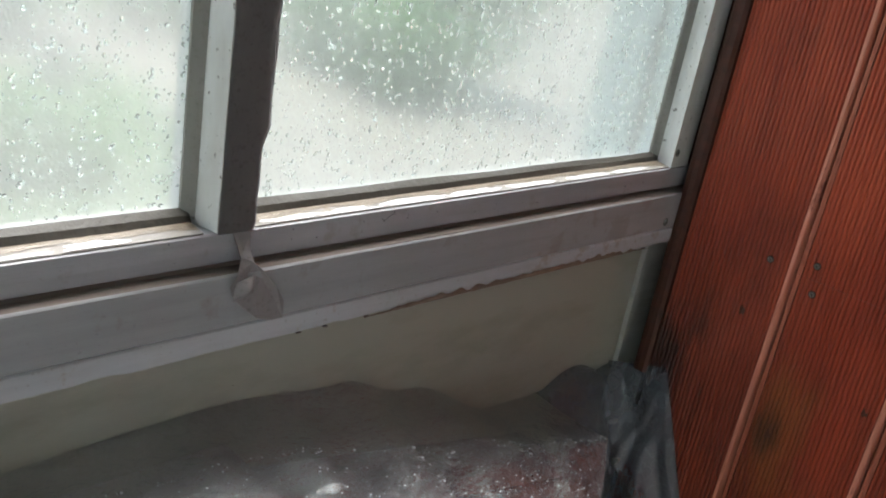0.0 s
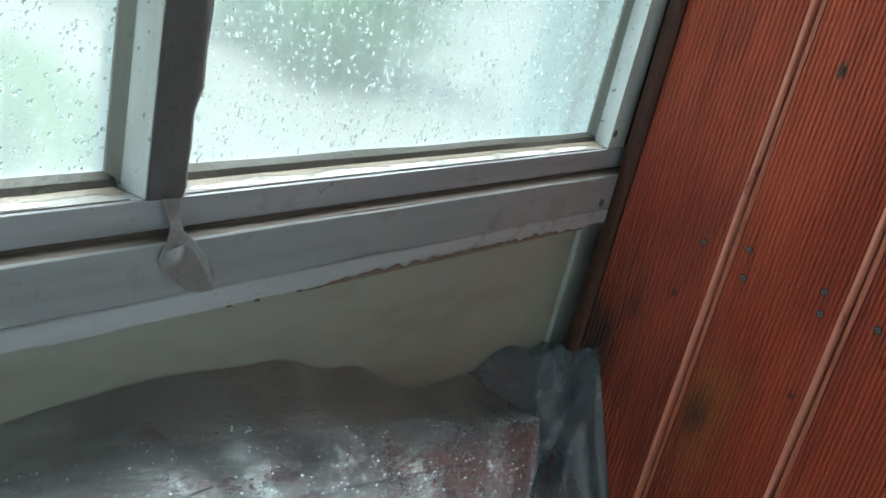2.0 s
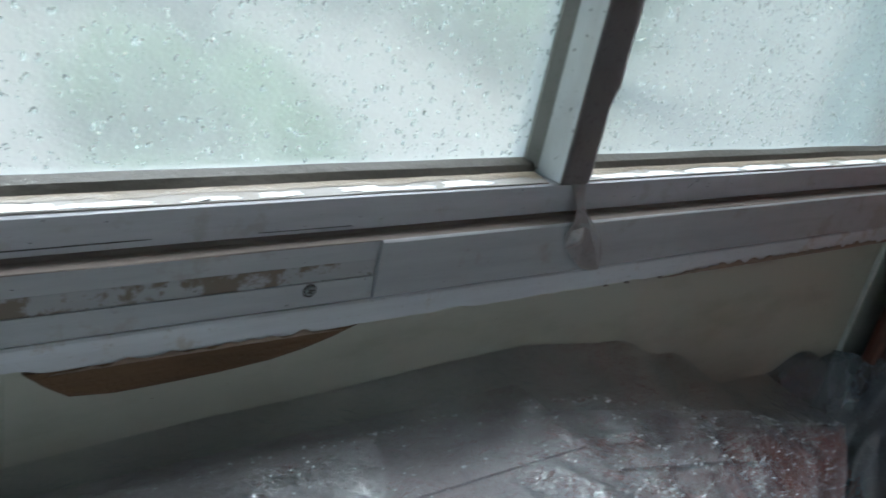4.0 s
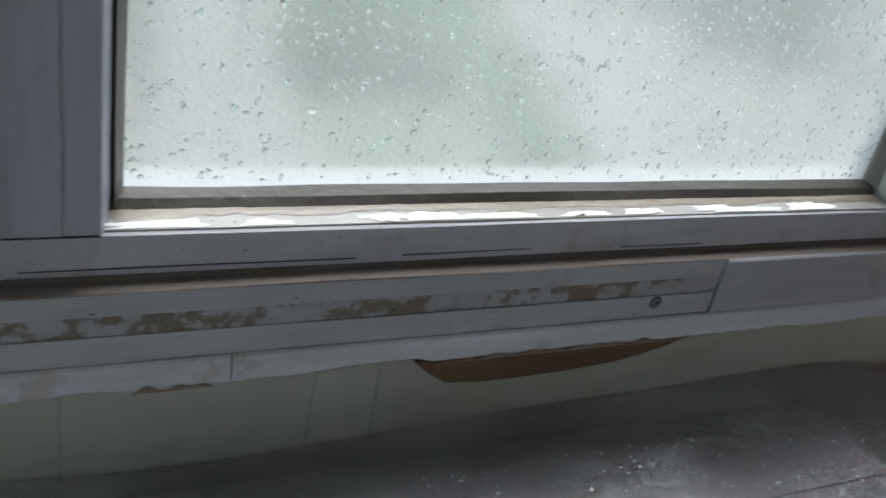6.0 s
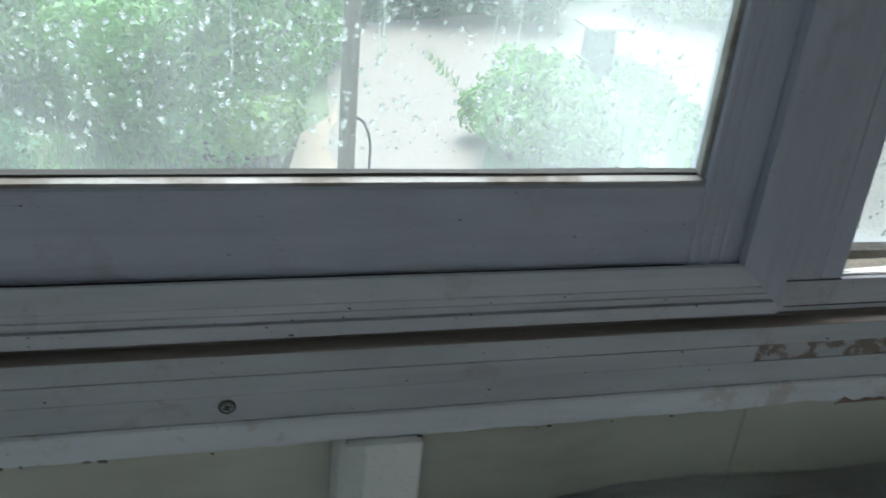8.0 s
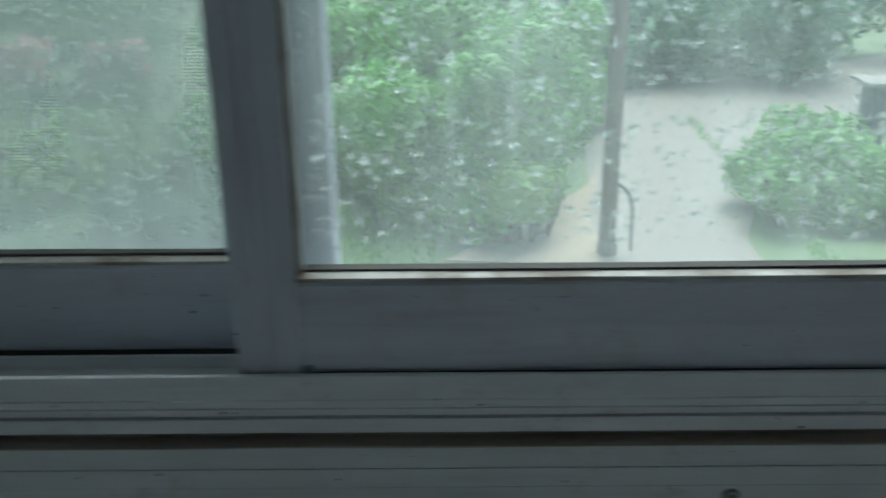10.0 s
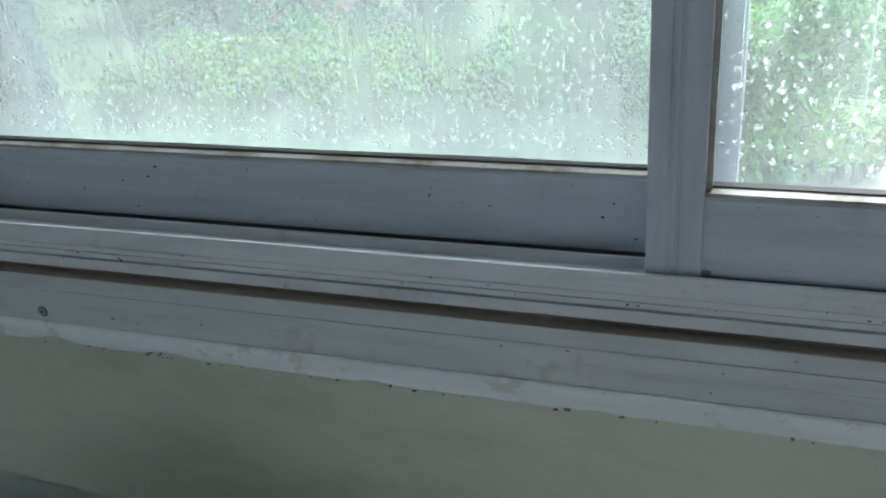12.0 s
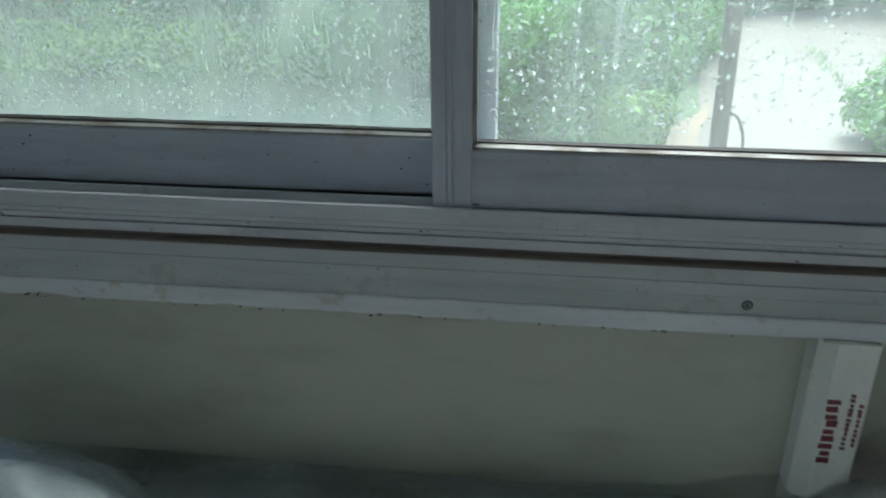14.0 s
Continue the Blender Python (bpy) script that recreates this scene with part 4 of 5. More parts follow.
def wrinkle(p, k=1.0):
    n = noise.noise
    ridge = max(0.0, 0.22 - abs(n(Vector((p.x * 8 + 3 * p.y, p.y * 11, 5)))))
    crease = max(0.0, 0.16 - abs(n(Vector((p.x * 19 - 6 * p.y, p.y * 15 + 4 * p.x, 9)))))
    return k * (0.0035 * n(Vector((p.x * 5, p.y * 6, p.z * 5))) + 0.014 * ridge + 0.011 * crease + 0.0016 * n(Vector((p.x * 30, p.y * 26, p.z * 9 + 3))) + 0.0009 * abs(n(Vector((p.x * 70, p.y * 60, p.z * 26)))))


def front_curve():
    """Offsets down the front of the draped sheet: gently sloped, then steeper."""
    pts, y, z, n = [(0.0, 0.0)], 0.0, 0.0, 60
    for k in range(n):
        t = min(1.0, max(0.0, (k / n) * 0.5 - 0.11) / 0.12)
        a = radians(9 + 66 * t * t * (3 - 2 * t))
        y, z = y - 0.5 / n * math.cos(a), z - 0.5 / n * math.sin(a)
        pts.append((y, z))
    return pts


CURVE = front_curve()


def film_at(x, v):
    """The sheet's section: from the panel over the top and down the front."""
    crest, edge, yf = lerp_table(x, CREST), lerp_table(x, EDGE), lerp_table(x, FRONT)
    if v < 0.3:
        t = v / 0.3
        y = 0.0285 + (yf - 0.0285) * t
        z = crest + (edge - crest) * t - 0.005 * math.sin(math.pi * t) * (1 - t)
        k = 0.3 * min(1.0, t * 2) + 0.7 * max(0.0, t - 0.8) * 5
    else:
        s = (v - 0.3) / 0.7 * 59.99
        i = int(s)
        (y0, z0), (y1, z1) = CURVE[i], CURVE[i + 1]
        y, z = yf + y0 + (y1 - y0) * (s - i), edge + z0 + (z1 - z0) * (s - i)
        k = 1.0 + min(1.0, s / 40)
    skew = 1.5 * max(0.0, -0.086 - y) * min(1.0, max(0.0, (x - 0.6) / 0.49))
    p = Vector((x - skew, y, z))
    w = wrinkle(p, k)
    return p + Vector((0, -w * min(1, v), w))


def film_end(u, v):
    """The end of the sheet: sharply down over the box's end, into the gap, and up against the boards."""
    p = film_at(1.09, v)
    if p.y > -0.057:
        wall = -0.290 + 0.032 * (0.0285 - p.y) / 0.0855
    else:
        wall = -0.258 - (-0.057 - p.y) * 2.3
    low = min(p.z, wall) - 0.15 * min(1.0, max(0.0, (0.012 - p.y) / 0.055))
    ease = lambda t: t * t * (3 - 2 * t)
    if u < 0.3:
        x, z = p.x + 0.012 * (u / 0.3), p.z + (low - p.z) * (u / 0.3) ** 1.3
    elif u < 0.55:
        t = (u - 0.3) / 0.25
        x, z = p.x + 0.012 + (1.205 - p.x) * t, low + 0.02 * math.sin(math.pi * t)
    else:
        t = (u - 0.55) / 0.45
        x, z = 1.217 + 0.027 * ease(min(1.0, t * 1.8)), low + (wall - low) * t
    q = Vector((x, p.y, z))
    n = noise.noise
    fold = max(0.0, 0.25 - abs(n(Vector((x * 17, v * 9, z * 7))))) * 0.035
    rough = fold + 0.004 * n(Vector((x * 60, v * 22, z * 30)))
    return q + Vector((-0.7 * min(1, u * 2), -0.6, 0.35)) * rough * min(1, u * 4, (1 - u) * 4 + 0.25) * min(1.0, max(0.08, (0.0 - p.y) / 0.05))


film = thing("plastic_sheet", "crumpled wet clear polythene sheet draped over boxes", "plastic sheet")
part("sheet_top", sheet(420, 150, lambda u, v: film_at(-1.48 + 2.57 * u, v)), M_FILM, film, smooth=True)
part("sheet_end", sheet(80, 110, film_end), M_FILM_END, film, smooth=True)


def film_drops():
    """Small drops of rain that lie on the sheet."""
    rnd = random.Random(31)
    bm = bmesh.new()
    for _ in range(2600):
        x = 0.15 + 0.94 * rnd.random() ** 0.75
        p = film_at(x, rnd.uniform(0.27, 0.55))
        r = 0.0003 + 0.0010 * rnd.random() ** 4
        rim = [bm.verts.new(p + Vector((r * math.cos(a), r * math.sin(a), 0))) for a in (0, 1.05, 2.1, 3.14, 4.19, 5.24)]
        mid = [bm.verts.new(p + Vector((0.6 * r * math.cos(a), 0.6 * r * math.sin(a), r * 0.5))) for a in (0, 1.05, 2.1, 3.14, 4.19, 5.24)]
        for k in range(6):
            bm.faces.new((rim[k], rim[(k + 1) % 6], mid[(k + 1) % 6], mid[k]))
        bm.faces.new(mid)
    return bm


tagged(part("film_drops", film_drops(), M_BEADED, smooth=True), "small rain drops lying on the polythene sheet", "rain drops", kind="stuff")


def heap(u, v):
    a = 2 * math.pi * u
    r = v
    x, y = -1.10 + 0.20 * r * math.cos(a), -0.17 + 0.13 * r * math.sin(a)
    z = -0.325 + 0.135 * math.sqrt(max(0, 1 - r * r)) + 0.012 * noise.noise(Vector((x * 24, y * 24, 2))) + 0.004 * noise.noise(Vector((x * 90, y * 90, 2)))
    return Vector((x, y, z))


pile = thing("bubble_wrap", "crumpled bluish bubble film lying in a heap", "bubble wrap")
part("wrap", sheet(64, 26, heap), M_MILKY, pile, smooth=True)
part("wrap_fill", sheet(40, 14, lambda u, v: Vector((-1.10 + (heap(u, v).x + 1.10) * 0.92, -0.17 + (heap(u, v).y + 0.17) * 0.92, -0.335 + (heap(u, v).z + 0.325) * 0.9))), M_PLASTER, pile, smooth=True)


def bunch(u, v):
    """Loose milky film bunched up along the foot of the panel."""
    x = -1.0 + 0.72 * u
    n = noise.noise
    y = 0.024 - 0.15 * v
    hump = math.sin(math.pi * min(1, v * 1.15)) ** 0.7
    z = -0.322 + (0.030 + 0.018 * n(Vector((x * 9, 0, 5)))) * hump + 0.010 * n(Vector((x * 26, y * 20, 3))) * hump + 0.005 * n(Vector((x * 70, y * 60, 3))) * hump
    z += 0.05 * max(0, (u - 0.86) / 0.14) * hump
    return Vector((x, y, z))


fold = thing("film_scrap", "loose milky film bunched up along the panel's foot", "plastic film")
part("scrap", sheet(150, 34, bunch), M_SCRAP, fold, smooth=True)


def carton(label, x0, x1, top0, top1, y0, skew=0.0):
    c = thing("cardboard_box", label, "cardboard box")
    bm = prism([(x0, Z_FLOOR), (x1, Z_FLOOR), (x1, top1), ((x0 + x1) / 2, (top0 + top1) / 2), (x0, top0)], y0, 0.022, "y", 8, 0.002, x0)
    for v in bm.verts:
        v.co.x -= skew * max(0.0, -0.086 - v.co.y) * (v.co.x - x0) / (x1 - x0)
    part("carton", bm, M_CARD, c)
    part("flap", prism([(x0 + 0.004, top0 + 0.0005), (x1 - 0.004, top1 + 0.0005), (x1 - 0.004, top1 + 0.0030), ((x0 + x1) / 2, (top0 + top1) / 2 + 0.0045), (x0 + 0.004, top0 + 0.0030)], max(y0 + 0.003, -0.08), y0 + (0.022 - y0) * 0.7, "y", 2), M_CARD, c)


carton("brown cardboard box under the polythene sheet", -0.20, 0.63, -0.216, -0.213, -0.16)
carton("brown cardboard box with a sunken top under polythene", 0.635, 1.065, -0.245, -0.345, -0.22, 1.5)
carton("low brown cardboard box under the polythene sheet", -1.46, -0.40, -0.345, -0.345, -0.21)

# white carton that stands against the panel
white = thing("white_carton", "narrow white carton with dark red print under the sill", "carton")
part("body", prism([(-0.3405, 0.0295), (-0.3400, 0.002), (-0.3275, -0.0182), (-0.3262, -0.019), (-0.2920, -0.019), (-0.2910, -0.0180), (-0.2910, 0.0295)], -0.55, -0.0965, "z", 12, 0.0006, 3), M_CARTON, white)
part("lid_flap", prism([(-0.0195, -0.0962), (-0.0197, -0.0955), (0.0285, -0.0953), (0.0285, -0.0962)], -0.3395, -0.2920, "x", 4, 0.0002, 2), M_CARTON, white)
rnd = random.Random(12)
for cx, half, z0, z1, n in ((-0.3205, 0.0070, -0.229, -0.152, 9), (-0.3050, 0.0025, -0.212, -0.146, 12), (-0.2965, 0.0022, -0.208, -0.157, 9)):
    for k in range(n):
        a = z0 + (z1 - z0) * k / n
        b = a + (z1 - z0) / n * rnd.uniform(0.55, 0.9)
        h0, h1 = half * rnd.uniform(0.5, 1.0), half * rnd.uniform(0.6, 1.0)
        part("print_bar", box(cx - h0, cx + h1, -0.0196, -0.0185, a, b), M_PRINT, white)

# ---- water ----


def drops_mesh(x0, x1, y, z0, z1, count, rmin, rmax, seed, side=1, flat=1.0, power=3.2):
    """Rain drops on a pane, as flattened domes, each of its own outline."""
    rnd = random.Random(seed)
    vs, fs = [], []
    n = 9
    for _ in range(count):
        r = rmin + (rmax - rmin) * rnd.random() ** power
        cx, cz = rnd.uniform(x0, x1), rnd.uniform(z0, z1)
        tall = rnd.uniform(0.8, 1.5)
        b = len(vs)
        ph = rnd.uniform(0, 6)
        q = [1 + 0.18 * math.sin(2 * 2 * math.pi * k / n + ph) + rnd.uniform(-0.1, 0.1) for k in range(n)]
        for ring, (s, h) in enumerate(((1.0, 0.0), (0.86, 0.30 * flat), (0.5, 0.52 * flat))):
            for k in range(n):
                t = 2 * math.pi * k / n
                vs.append((cx + r * s * q[k] * math.cos(t), y + side * r * h, cz + r * s * q[k] * tall * math.sin(t)))
        vs.append((cx, y + side * r * 0.58 * flat, cz))
        for ring in range(2):
            o = b + ring * n
            for k in range(n):
                f = (o + k, o + (k + 1) % n, o + n + (k + 1) % n, o + n + k)
                fs.append(f if side < 0 else f[::-1])
        for k in range(n):
            f = (b + 2 * n + k, b + 2 * n + (k + 1) % n, b + 3 * n)
            fs.append(f if side < 0 else f[::-1])
        back = tuple(b + k for k in range(n))
        fs.append(back[::-1] if side < 0 else back)
    me = bpy.data.meshes.new("drops")
    me.from_pydata(vs, [], fs)
    me.polygons.foreach_set("use_smooth", [True] * len(me.polygons))
    return me


def drops(label, mat, *args, **kw):
    me = drops_mesh(*args, **kw)
    me.materials.append(mat)
    ob = tagged(new("rain_drops", me), label, "rain drops", kind="stuff")
    ob.visible_shadow = False
    return ob


drops("rain drops on the clear sash glass", M_DROP_MID, -0.655, -0.125, 0.0125, 0.084, 0.45, 7500, 0.0004, 0.0019, 1, -1, 0.75, 3.4)
drops("dense rain drops on the misted sash glass", M_DROP_MID, -1.33, -0.686, 0.0513, 0.076, 0.42, 11500, 0.0006, 0.0024, 2, -1, 0.8, 3.4)
drops("rain drops on a fogged pane", M_DROP_SOFT, 0.012, 0.578, 0.0328, 0.014, 0.42, 8500, 0.0004, 0.0021, 3, -1, 0.6, 3.2)
drops("rain drops on a fogged pane", M_DROP_SOFT, 0.635, 1.218, 0.0328, 0.014, 0.42, 9500, 0.0004, 0.0021, 4, -1, 0.6, 3.2)


def runs_mesh():
    """Thin trickles of water running down the panes."""
    rnd = random.Random(5)
    bm = bmesh.new()
    spans = [(-0.65, -0.13, 0.0162, 12, 0.085), (0.02, 0.57, 0.0370, 34, 0.012), (0.64, 1.21, 0.0370, 44, 0.012), (-1.22, -0.7, 0.0552, 12, 0.08)]
    for x0, x1, y, n, zb in spans:
        for _ in range(n):
            x, top, w = rnd.uniform(x0, x1), rnd.uniform(0.2, 0.6), rnd.uniform(0.0003, 0.0006)
            z, prev = zb + rnd.uniform(0, 0.06), None
            while z < top:
                x += 0.0012 * noise.noise(Vector((z * 28, x * 5, 3)))
                cur = [bm.verts.new(c) for c in ((x - w, y, z), (x, y + w * 0.9, z), (x + w, y, z))]
                if prev:
                    bm.faces.new((prev[0], cur[0], cur[1], prev[1]))
                    bm.faces.new((prev[1], cur[1], cur[2], prev[2]))
                    bm.faces.new((prev[2], cur[2], cur[0], prev[0]))
                prev = cur
                z += 0.007
    bmesh.ops.recalc_face_normals(bm, faces=bm.faces)
    return bm


runs = tagged(part("water_trickles", runs_mesh(), M_DROP_SOFT, smooth=True), "thin trickles of rain running down the glass", "water trickles", kind="stuff")
runs.visible_shadow = False


def puddles(spots, seed):
    rnd = random.Random(seed)
    for x, y, rx, ry in [(a, b - 0.001, c * 1.3, d * 1.5) for a, b, c, d in spots]:
        bm = bmesh.new()
        n = 22
        rim = []
        zz = 0.0012 + max(0, y - 0.0022) * 0.09 + 0.0002
        for k in range(n):
            t = 2 * math.pi * k / n
            q = 1 + 0.75 * noise.noise(Vector((math.cos(t) * 2.2, math.sin(t) * 2.2, x * 40)))
            rim.append(bm.verts.new((x + rx * q * math.cos(t), min(0.0205, max(0.003, y + ry * q * math.sin(t))), zz)))
        inner = [bm.verts.new((x + (v.co.x - x) * 0.7, y + (v.co.y - y) * 0.7, zz + 0.0005)) for v in rim]
        for k in range(n):
            bm.faces.new((rim[k], rim[(k + 1) % n], inner[(k + 1) % n], inner[k]))
        bm.faces.new(inner)
        bmesh.ops.recalc_face_normals(bm, faces=bm.faces)
        tagged(part("puddle", bm, M_PUDDLE, smooth=True), "small puddle of rain water on the ledge, sky reflection painted white", "puddle", "puddles on the ledge")


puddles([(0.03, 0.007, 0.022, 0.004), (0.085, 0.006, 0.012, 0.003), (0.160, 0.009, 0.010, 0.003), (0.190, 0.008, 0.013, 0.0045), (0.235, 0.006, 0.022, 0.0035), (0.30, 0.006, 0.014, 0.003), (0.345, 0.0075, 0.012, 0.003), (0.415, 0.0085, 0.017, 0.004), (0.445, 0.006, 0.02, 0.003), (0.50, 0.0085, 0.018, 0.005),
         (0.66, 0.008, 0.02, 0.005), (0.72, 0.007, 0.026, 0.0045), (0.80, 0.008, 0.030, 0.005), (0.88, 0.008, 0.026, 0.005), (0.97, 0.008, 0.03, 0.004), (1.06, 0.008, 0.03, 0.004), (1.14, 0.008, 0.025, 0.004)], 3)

# ---- the garden below ----
Z_G = -3.4
ground = tagged(part("ground", sheet(60, 60, lambda u, v: Vector((-300 + 600 * u, 0.3 + 600 * v * v, Z_G + (0.004 * noise.noise(Vector((u * 300, v * 300, 0))) if v > 0 else 0)))), M_GRASS), "wet green lawn reaching the horizon", "ground", kind="structure")


def flat_patch(name, pts, z, mat, label, cat):
    """A patch of ground with a wavy border, raised a little above the lawn."""
    bm = bmesh.new()
    out = []
    for (ax, ay), (bx, by) in zip(pts, pts[1:] + pts[:1]):
        for k in range(6):
            t = k / 6
            p = Vector((ax + (bx - ax) * t, ay + (by - ay) * t, 0))
            q = 0.16 * noise.noise_vector(p * 0.9)
            out.append((p.x + q.x, p.y + q.y))
    top = [bm.verts.new((x, y, z)) for x, y in out]
    low = [bm.verts.new((x, y, Z_G - 0.1)) for x, y in out]
    bm.faces.new(top)
    for k in range(len(out)):
        j = (k + 1) % len(out)
        bm.faces.new((top[k], low[k], low[j], top[j]))
    bmesh.ops.recalc_face_normals(bm, faces=bm.faces)
    bmesh.ops.triangulate(bm, faces=[f for f in bm.faces if len(f.verts) > 4])
    return tagged(part(name, bm, mat), label, cat, kind="structure")


flat_patch("road", [(1.0, 3.0), (2.2, 3.0), (2.7, 8.6), (3.6, 11.0), (4.6, 12.9), (7.0, 13.4), (12, 15), (24, 24), (24, 31), (12, 21.5), (7.8, 18.6), (3.6, 16.5), (1.9, 16.3), (1.3, 11.2), (0.85, 8.8)], Z_G + 0.012, M_CONCRETE, "pale wet concrete drive running past the hedge", "road")
flat_patch("pavement", [(-0.6, 8.2), (0.95, 8.0), (1.35, 11.0), (0.75, 9.6), (0.1, 8.9)], Z_G + 0.02, M_SOIL, "pale sandy soil beside the drive", "path")
flat_patch("yard", [(4.6, 3), (60, 3), (60, 42), (26, 26), (17, 16), (9, 14.2), (6.2, 12.5), (5.4, 9.5)], Z_G + 0.03, M_YARD, "pale wet concrete yard", "yard")


def leaf_crown(blobs, count, size, seed):
    """Many small bent leaves scattered over uneven clumps."""
    rnd = random.Random(seed)
    vs, fs = [], []
    weights = [b[3] * b[4] for b in blobs]
    for _ in range(count):
        bx, by, bz, rx, rz = rnd.choices(blobs, weights)[0]
        d = Vector((rnd.gauss(0, 1), rnd.gauss(0, 1), rnd.gauss(0, 1))).normalized()
        rr = rnd.uniform(0.62, 1.06) + 0.16 * noise.noise(Vector((d.x * 2 + bx, d.y * 2 + by, d.z * 2)))
        c = Vector((bx + d.x * rx * rr, by + d.y * rx * rr, max(Z_G + 0.06, bz + d.z * rz * rr)))
        s = size * rnd.uniform(0.6, 1.4)
        ax = (d + Vector((rnd.uniform(-1, 1), rnd.uniform(-1, 1), rnd.uniform(-1, 1))) * 0.9).normalized()
        m = ax.to_track_quat("Z", "Y").to_matrix() @ Matrix.Rotation(rnd.uniform(0, 6.28), 3, "Z")
        n = len(vs)
        for u, v, w in ((-1, 0, 0), (0, -0.42, 0.12), (0, 0.42, 0.12), (1, 0, -0.1)):
            vs.append(c + m @ Vector((u * s, v * s, w * s)))
        fs.extend(((n, n + 1, n + 2), (n + 1, n + 3, n + 2)))
    me = bpy.data.meshes.new("crown")
    me.from_pydata(vs, [], fs)
    return me


def bush(label, blobs, count, size, mat, seed, cat="bush"):
    t = thing("bush", label, cat)
    me = leaf_crown(blobs, count, size, seed)
    me.materials.append(mat)
    c = new("crown", me)
    c.parent = t
    rnd = random.Random(seed)
    for k, (bx, by, bz, rx, rz) in enumerate(blobs[:6]):
        part("stem", cylinder(0.05, 0.015, (bx + rnd.uniform(-0.1, 0.1), by, Z_G - 0.05), (bx + rnd.uniform(-0.3, 0.3), by, bz + rz * 0.5), 7), M_BARK, t)
    return t


def clumps(x0, x1, y0, y1, z0, z1, r0, r1, n, seed):
    rnd = random.Random(seed)
    return [(rnd.uniform(x0, x1), rnd.uniform(y0, y1), rnd.uniform(z0, z1), (r := rnd.uniform(r0, r1)), r * rnd.uniform(0.75, 1.05)) for _ in range(n)]


G = Z_G
bush("tall leafy green hedge beside the drive", clumps(-3.4, 0.55, 10.7, 12.8, G + 0.5, G + 1.9, 0.45, 0.8, 34, 1), 28000, 0.075, M_LEAF, 1, "hedge")
bush("dense green end of the hedge by the drive", clumps(-1.3, 0.72, 9.35, 11.0, G + 0.2, G + 1.7, 0.38, 0.62, 36, 21), 28000, 0.062, M_LEAF, 21, "hedge")
bush("ragged leafy edge of the hedge along the drive", [(0.42 * k - 0.25 + 0.12 * (h % 2), 8.95 + 1.12 * k, G + 0.3 + 0.42 * h, 0.5 - 0.06 * h, 0.42) for k in range(5) for h in range(4)], 17000, 0.065, M_LEAF, 22, "hedge")
bush("light green leafy shrub at the hedge's foot", clumps(0.05, 0.42, 8.62, 8.85, G + 0.35, G + 0.8, 0.22, 0.36, 7, 2), 4200, 0.06, M_LEAF2, 2)
bush("dark green shrub in the hedge", clumps(-0.9, 0.1, 13.2, 14.2, G + 1.4, G + 2.6, 0.5, 0.8, 7, 3), 5000, 0.09, M_LEAF3, 3)
bush("long dark green hedge across the drive", clumps(1.6, 11.0, 16.6, 20.0, G + 0.5, G + 1.4, 0.7, 1.1, 32, 4), 20000, 0.12, M_LEAF3, 4, "hedge")
bush("low green bush on the grass island", clumps(2.95, 4.5, 9.1, 11.4, G + 0.2, G + 0.5, 0.35, 0.55, 14, 5), 9000, 0.07, M_LEAF, 5)
bush("ragged low weeds along the edge of the yard", [(4.5 + 0.13 * k + 0.25 * math.sin(k * 2.3), 4.2 + 0.55 * k, G + 0.08 + 0.06 * math.sin(k * 1.7), 0.42 + 0.12 * math.sin(k * 3.1), 0.2) for k in range(17)], 7000, 0.055, M_LEAF, 23, "weeds")
bush("low dark green plants at the lawn's edge", clumps(-4.3, -2.3, 8.5, 9.3, G + 0.1, G + 0.35, 0.25, 0.42, 16, 24), 5000, 0.06, M_LEAF3, 24)
bush("low yellow-green shrubs on the lawn", clumps(-9.5, -3.9, 9.6, 12.4, G + 0.1, G + 0.4, 0.35, 0.6, 34, 6), 15000, 0.08, M_LEAF2, 6)
bush("green bushes behind the lawn", clumps(-14, -6.5, 15.5, 20.0, G + 0.6, G + 2.0, 0.8, 1.3, 22, 7), 14000, 0.12, M_LEAF, 7)
bush("leafy green bush by the yard", clumps(11.2, 14.4, 11.4, 14.8, G + 0.3, G + 2.5, 0.6, 1.0, 34, 8), 20000, 0.10, M_LEAF, 8)
bush("green bushes beyond the concrete yard", clumps(9.5, 13.0, 17.0, 20.5, G + 0.5, G + 2.4, 0.7, 1.1, 14, 9), 9000, 0.11, M_LEAF2, 9)
tagged(new("tree_belt", leaf_crown(clumps(-40, 55, 34, 46, G + 2, G + 6.5, 2.0, 3.4, 70, 10), 30000, 0.34, 10)), "far belt of dark green trees", "trees", kind="stuff").data.materials.append(M_LEAF3)


def grass_tufts():
    rnd = random.Random(8)
    vs, fs = [], []
    for _ in range(16000):
        x, y = rnd.uniform(-10, 3.4), rnd.uniform(6.5, 14)
        if 0.6 < x < 3.2 or (-0.7 < x < 1.4 and 8 < y < 11.2):
            continue
        h, a = rnd.uniform(0.06, 0.2), rnd.uniform(0, 6.28)
        n = len(vs)
        dx, dy = 0.012 * math.cos(a), 0.012 * math.sin(a)
        vs.extend(((x - dx, y - dy, G), (x + dx, y + dy, G), (x + rnd.uniform(-0.08, 0.08), y + rnd.uniform(-0.08, 0.08), G + h)))
        fs.append((n, n + 1, n + 2))
    me = bpy.data.meshes.new("grass")
    me.from_pydata(vs, [], fs)
    me.materials.append(M_LEAF)
    return me


tagged(new("grass", grass_tufts()), "long wet grass blades on the lawn", "grass", kind="stuff")

pole = thing("steel_pole", "rusty brown steel pole standing beside the drive", "pole")
part("shaft", cylinder(0.09, 0.085, (1.10, 8.35, G - 0.1), (1.05, 8.35, G + 5.5)), M_POLE, pole)
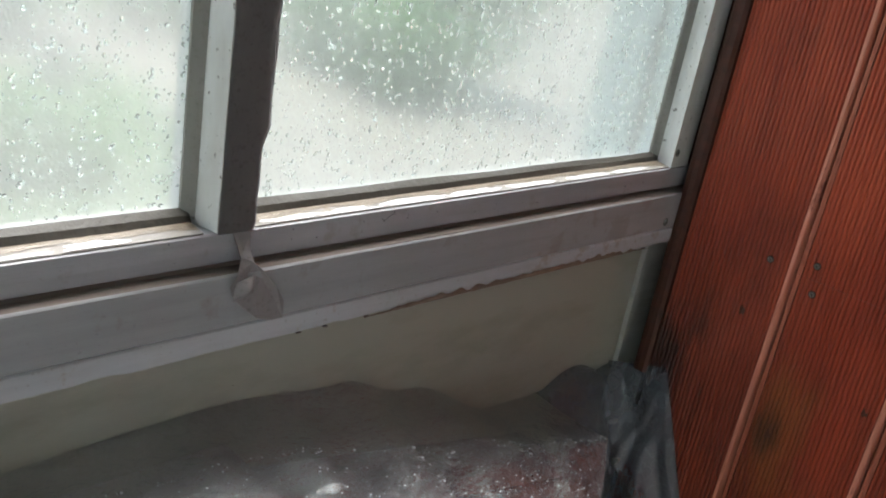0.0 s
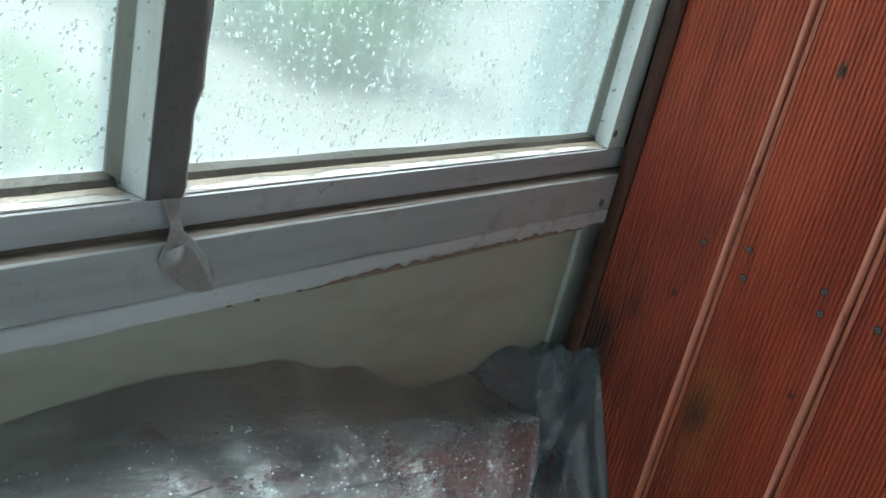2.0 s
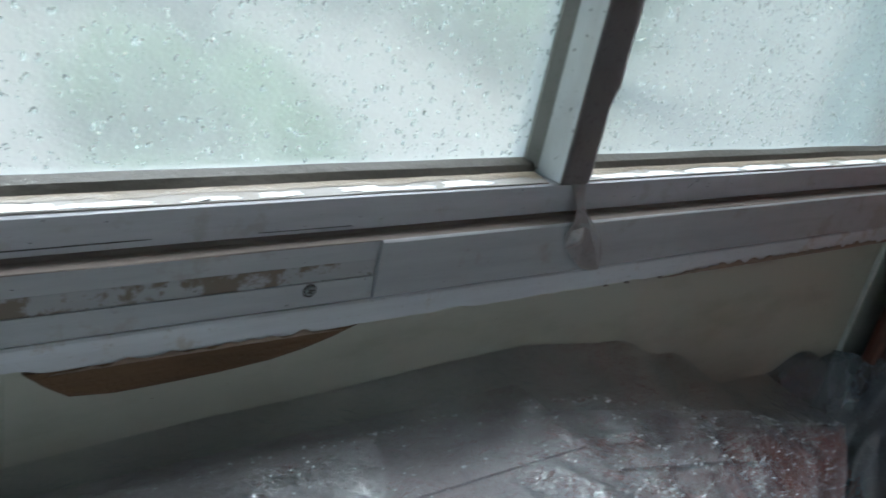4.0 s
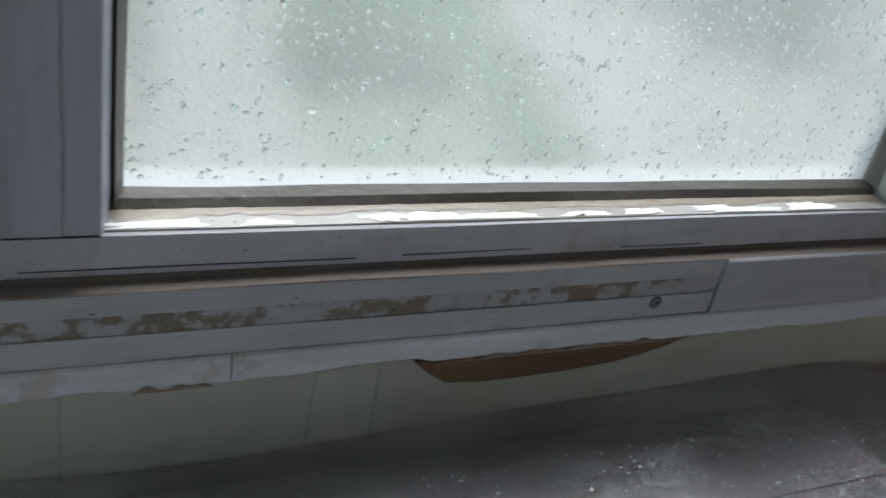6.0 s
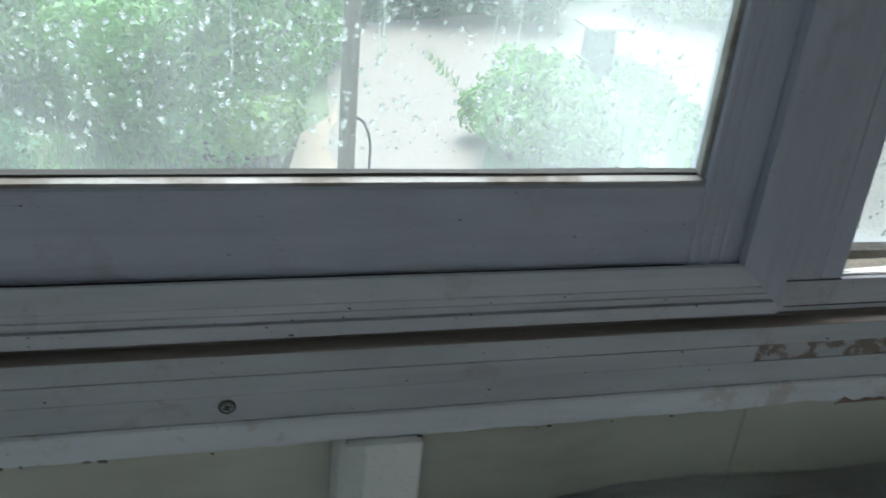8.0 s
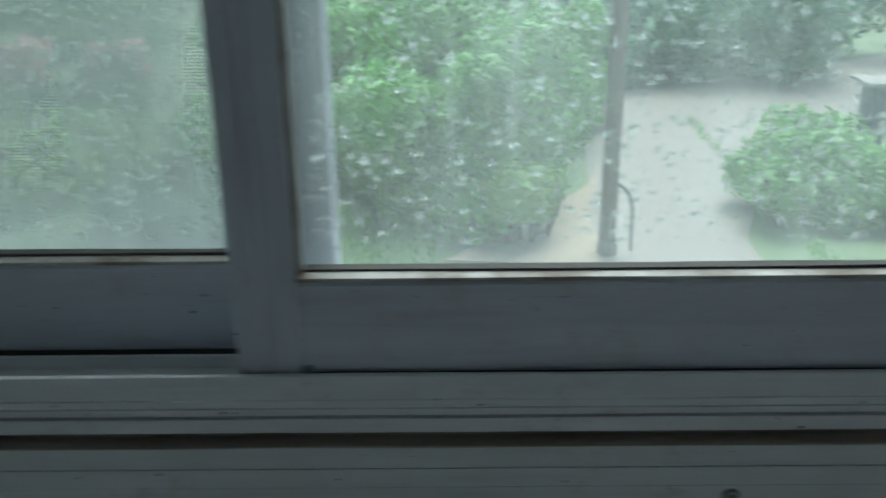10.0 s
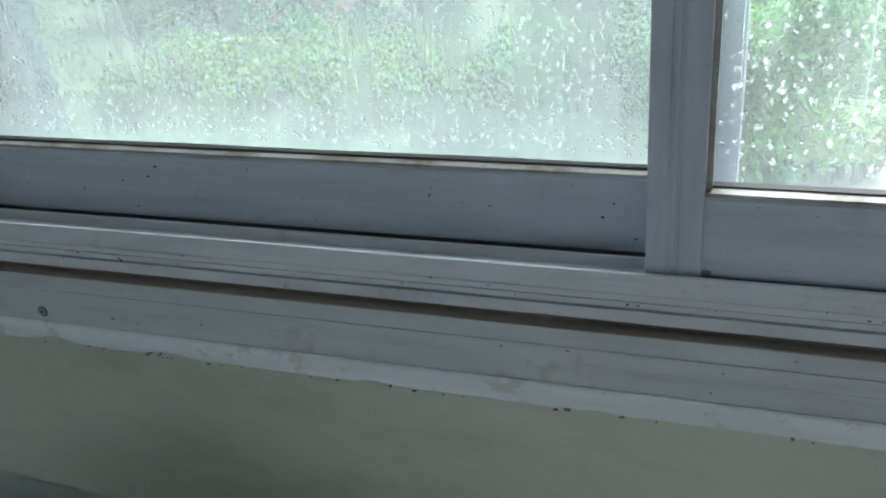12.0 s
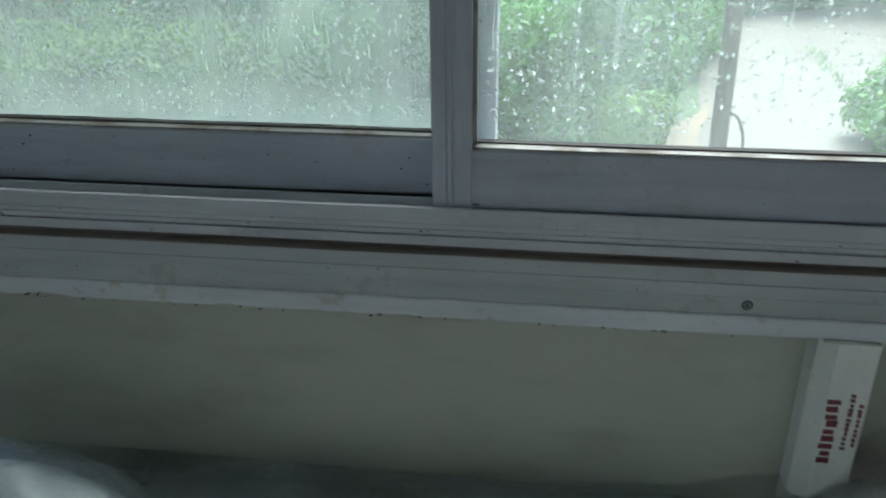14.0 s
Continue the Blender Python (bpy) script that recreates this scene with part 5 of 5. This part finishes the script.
part("collar", cylinder(0.12, 0.10, (1.10, 8.35, G - 0.05), (1.10, 8.35, G + 0.16)), M_CONCRETE, pole)
hose = bpy.data.curves.new("hose", "CURVE")
hose.dimensions, hose.bevel_depth, hose.resolution_u = "3D", 0.016, 6
spn = hose.splines.new("BEZIER")
spn.bezier_points.add(2)
for bp, co in zip(spn.bezier_points, ((1.16, 8.3, G + 0.78), (1.26, 8.3, G + 0.7), (1.34, 8.3, G + 0.05))):
    bp.co = co
    bp.handle_left_type = bp.handle_right_type = "AUTO"
hose.materials.append(M_HOSE_GAP)
tagged(new("hose", hose), "bent black hose hanging beside the pole", "hose")

feeder = thing("post_box", "dark post with a flat pale roof on the grass island", "post box")
part("post", box(5.0, 5.2, 11.2, 11.4, G - 0.1, G + 0.5, 0.01), M_BIN, feeder)
part("body", box(4.93, 5.27, 11.1, 11.5, G + 0.5, G + 1.15, 0.015), M_BIN, feeder)
part("roof", box(4.8, 5.5, 11.0, 11.6, G + 1.15, G + 1.19, 0.01), M_YARD, feeder, "pale flat roof")


def flowers(label, x, y, n, r, seed):
    rnd = random.Random(seed)
    bm = bmesh.new()
    for _ in range(n):
        a, q = rnd.uniform(0, 6.28), r * math.sqrt(rnd.random())
        bmesh.ops.create_icosphere(bm, subdivisions=1, radius=rnd.uniform(0.05, 0.12), matrix=Matrix.Translation((x + q * math.cos(a), y + q * 0.6 * math.sin(a), G + rnd.uniform(0.7, 1.3))))
    t = thing("flower_bed", label, "flowers")
    part("blossoms", bm, M_BRICK, t)
    me = leaf_crown([(x, y, G + 0.6, r, 0.8)], 1500, 0.07, seed)
    me.materials.append(M_LEAF)
    o = new("foliage", me)
    o.parent = t


flowers("pale pink flowers in the garden", -8.0, 13.9, 330, 1.25, 3)
flowers("pale pink flowers beside the lawn", -5.75, 13.9, 150, 0.5, 4)
bench = thing("garden_crate", "pale enamel crate standing on the lawn", "crate")
part("crate_body", box(-9.9, -9.2, 12.3, 12.8, G, G + 0.4, 0.02), M_WHITEBOX, bench)
part("crate_lid", box(-9.95, -9.15, 12.25, 12.85, G + 0.4, G + 0.44, 0.01), M_WHITEBOX, bench)

# teal divider outside the rear sash
div = thing("balcony_divider", "teal-grey divider panel outside beside the window", "divider")
part("divider_panel", box(-1.40, -1.287, 0.10, 0.165, -0.03, Z_CEIL, 0.003), M_OUTWALL, div)
part("divider_rail", box(-1.285, -1.272, 0.11, 0.125, -0.03, Z_CEIL, 0.003), M_OUTWALL, div)
# house wall that carries the balcony
tagged(part("facade", box(-12, 14, -6.0, -1.2, G, 3.2), M_PLASTER), "grey plastered house wall behind the balcony", "facade", kind="structure")
tagged(part("balcony_base", box(-2.72, 1.6, -1.2, 0.14, G, Z_FLOOR - 0.125), M_PLASTER), "grey plastered base under the balcony", "facade", kind="structure")
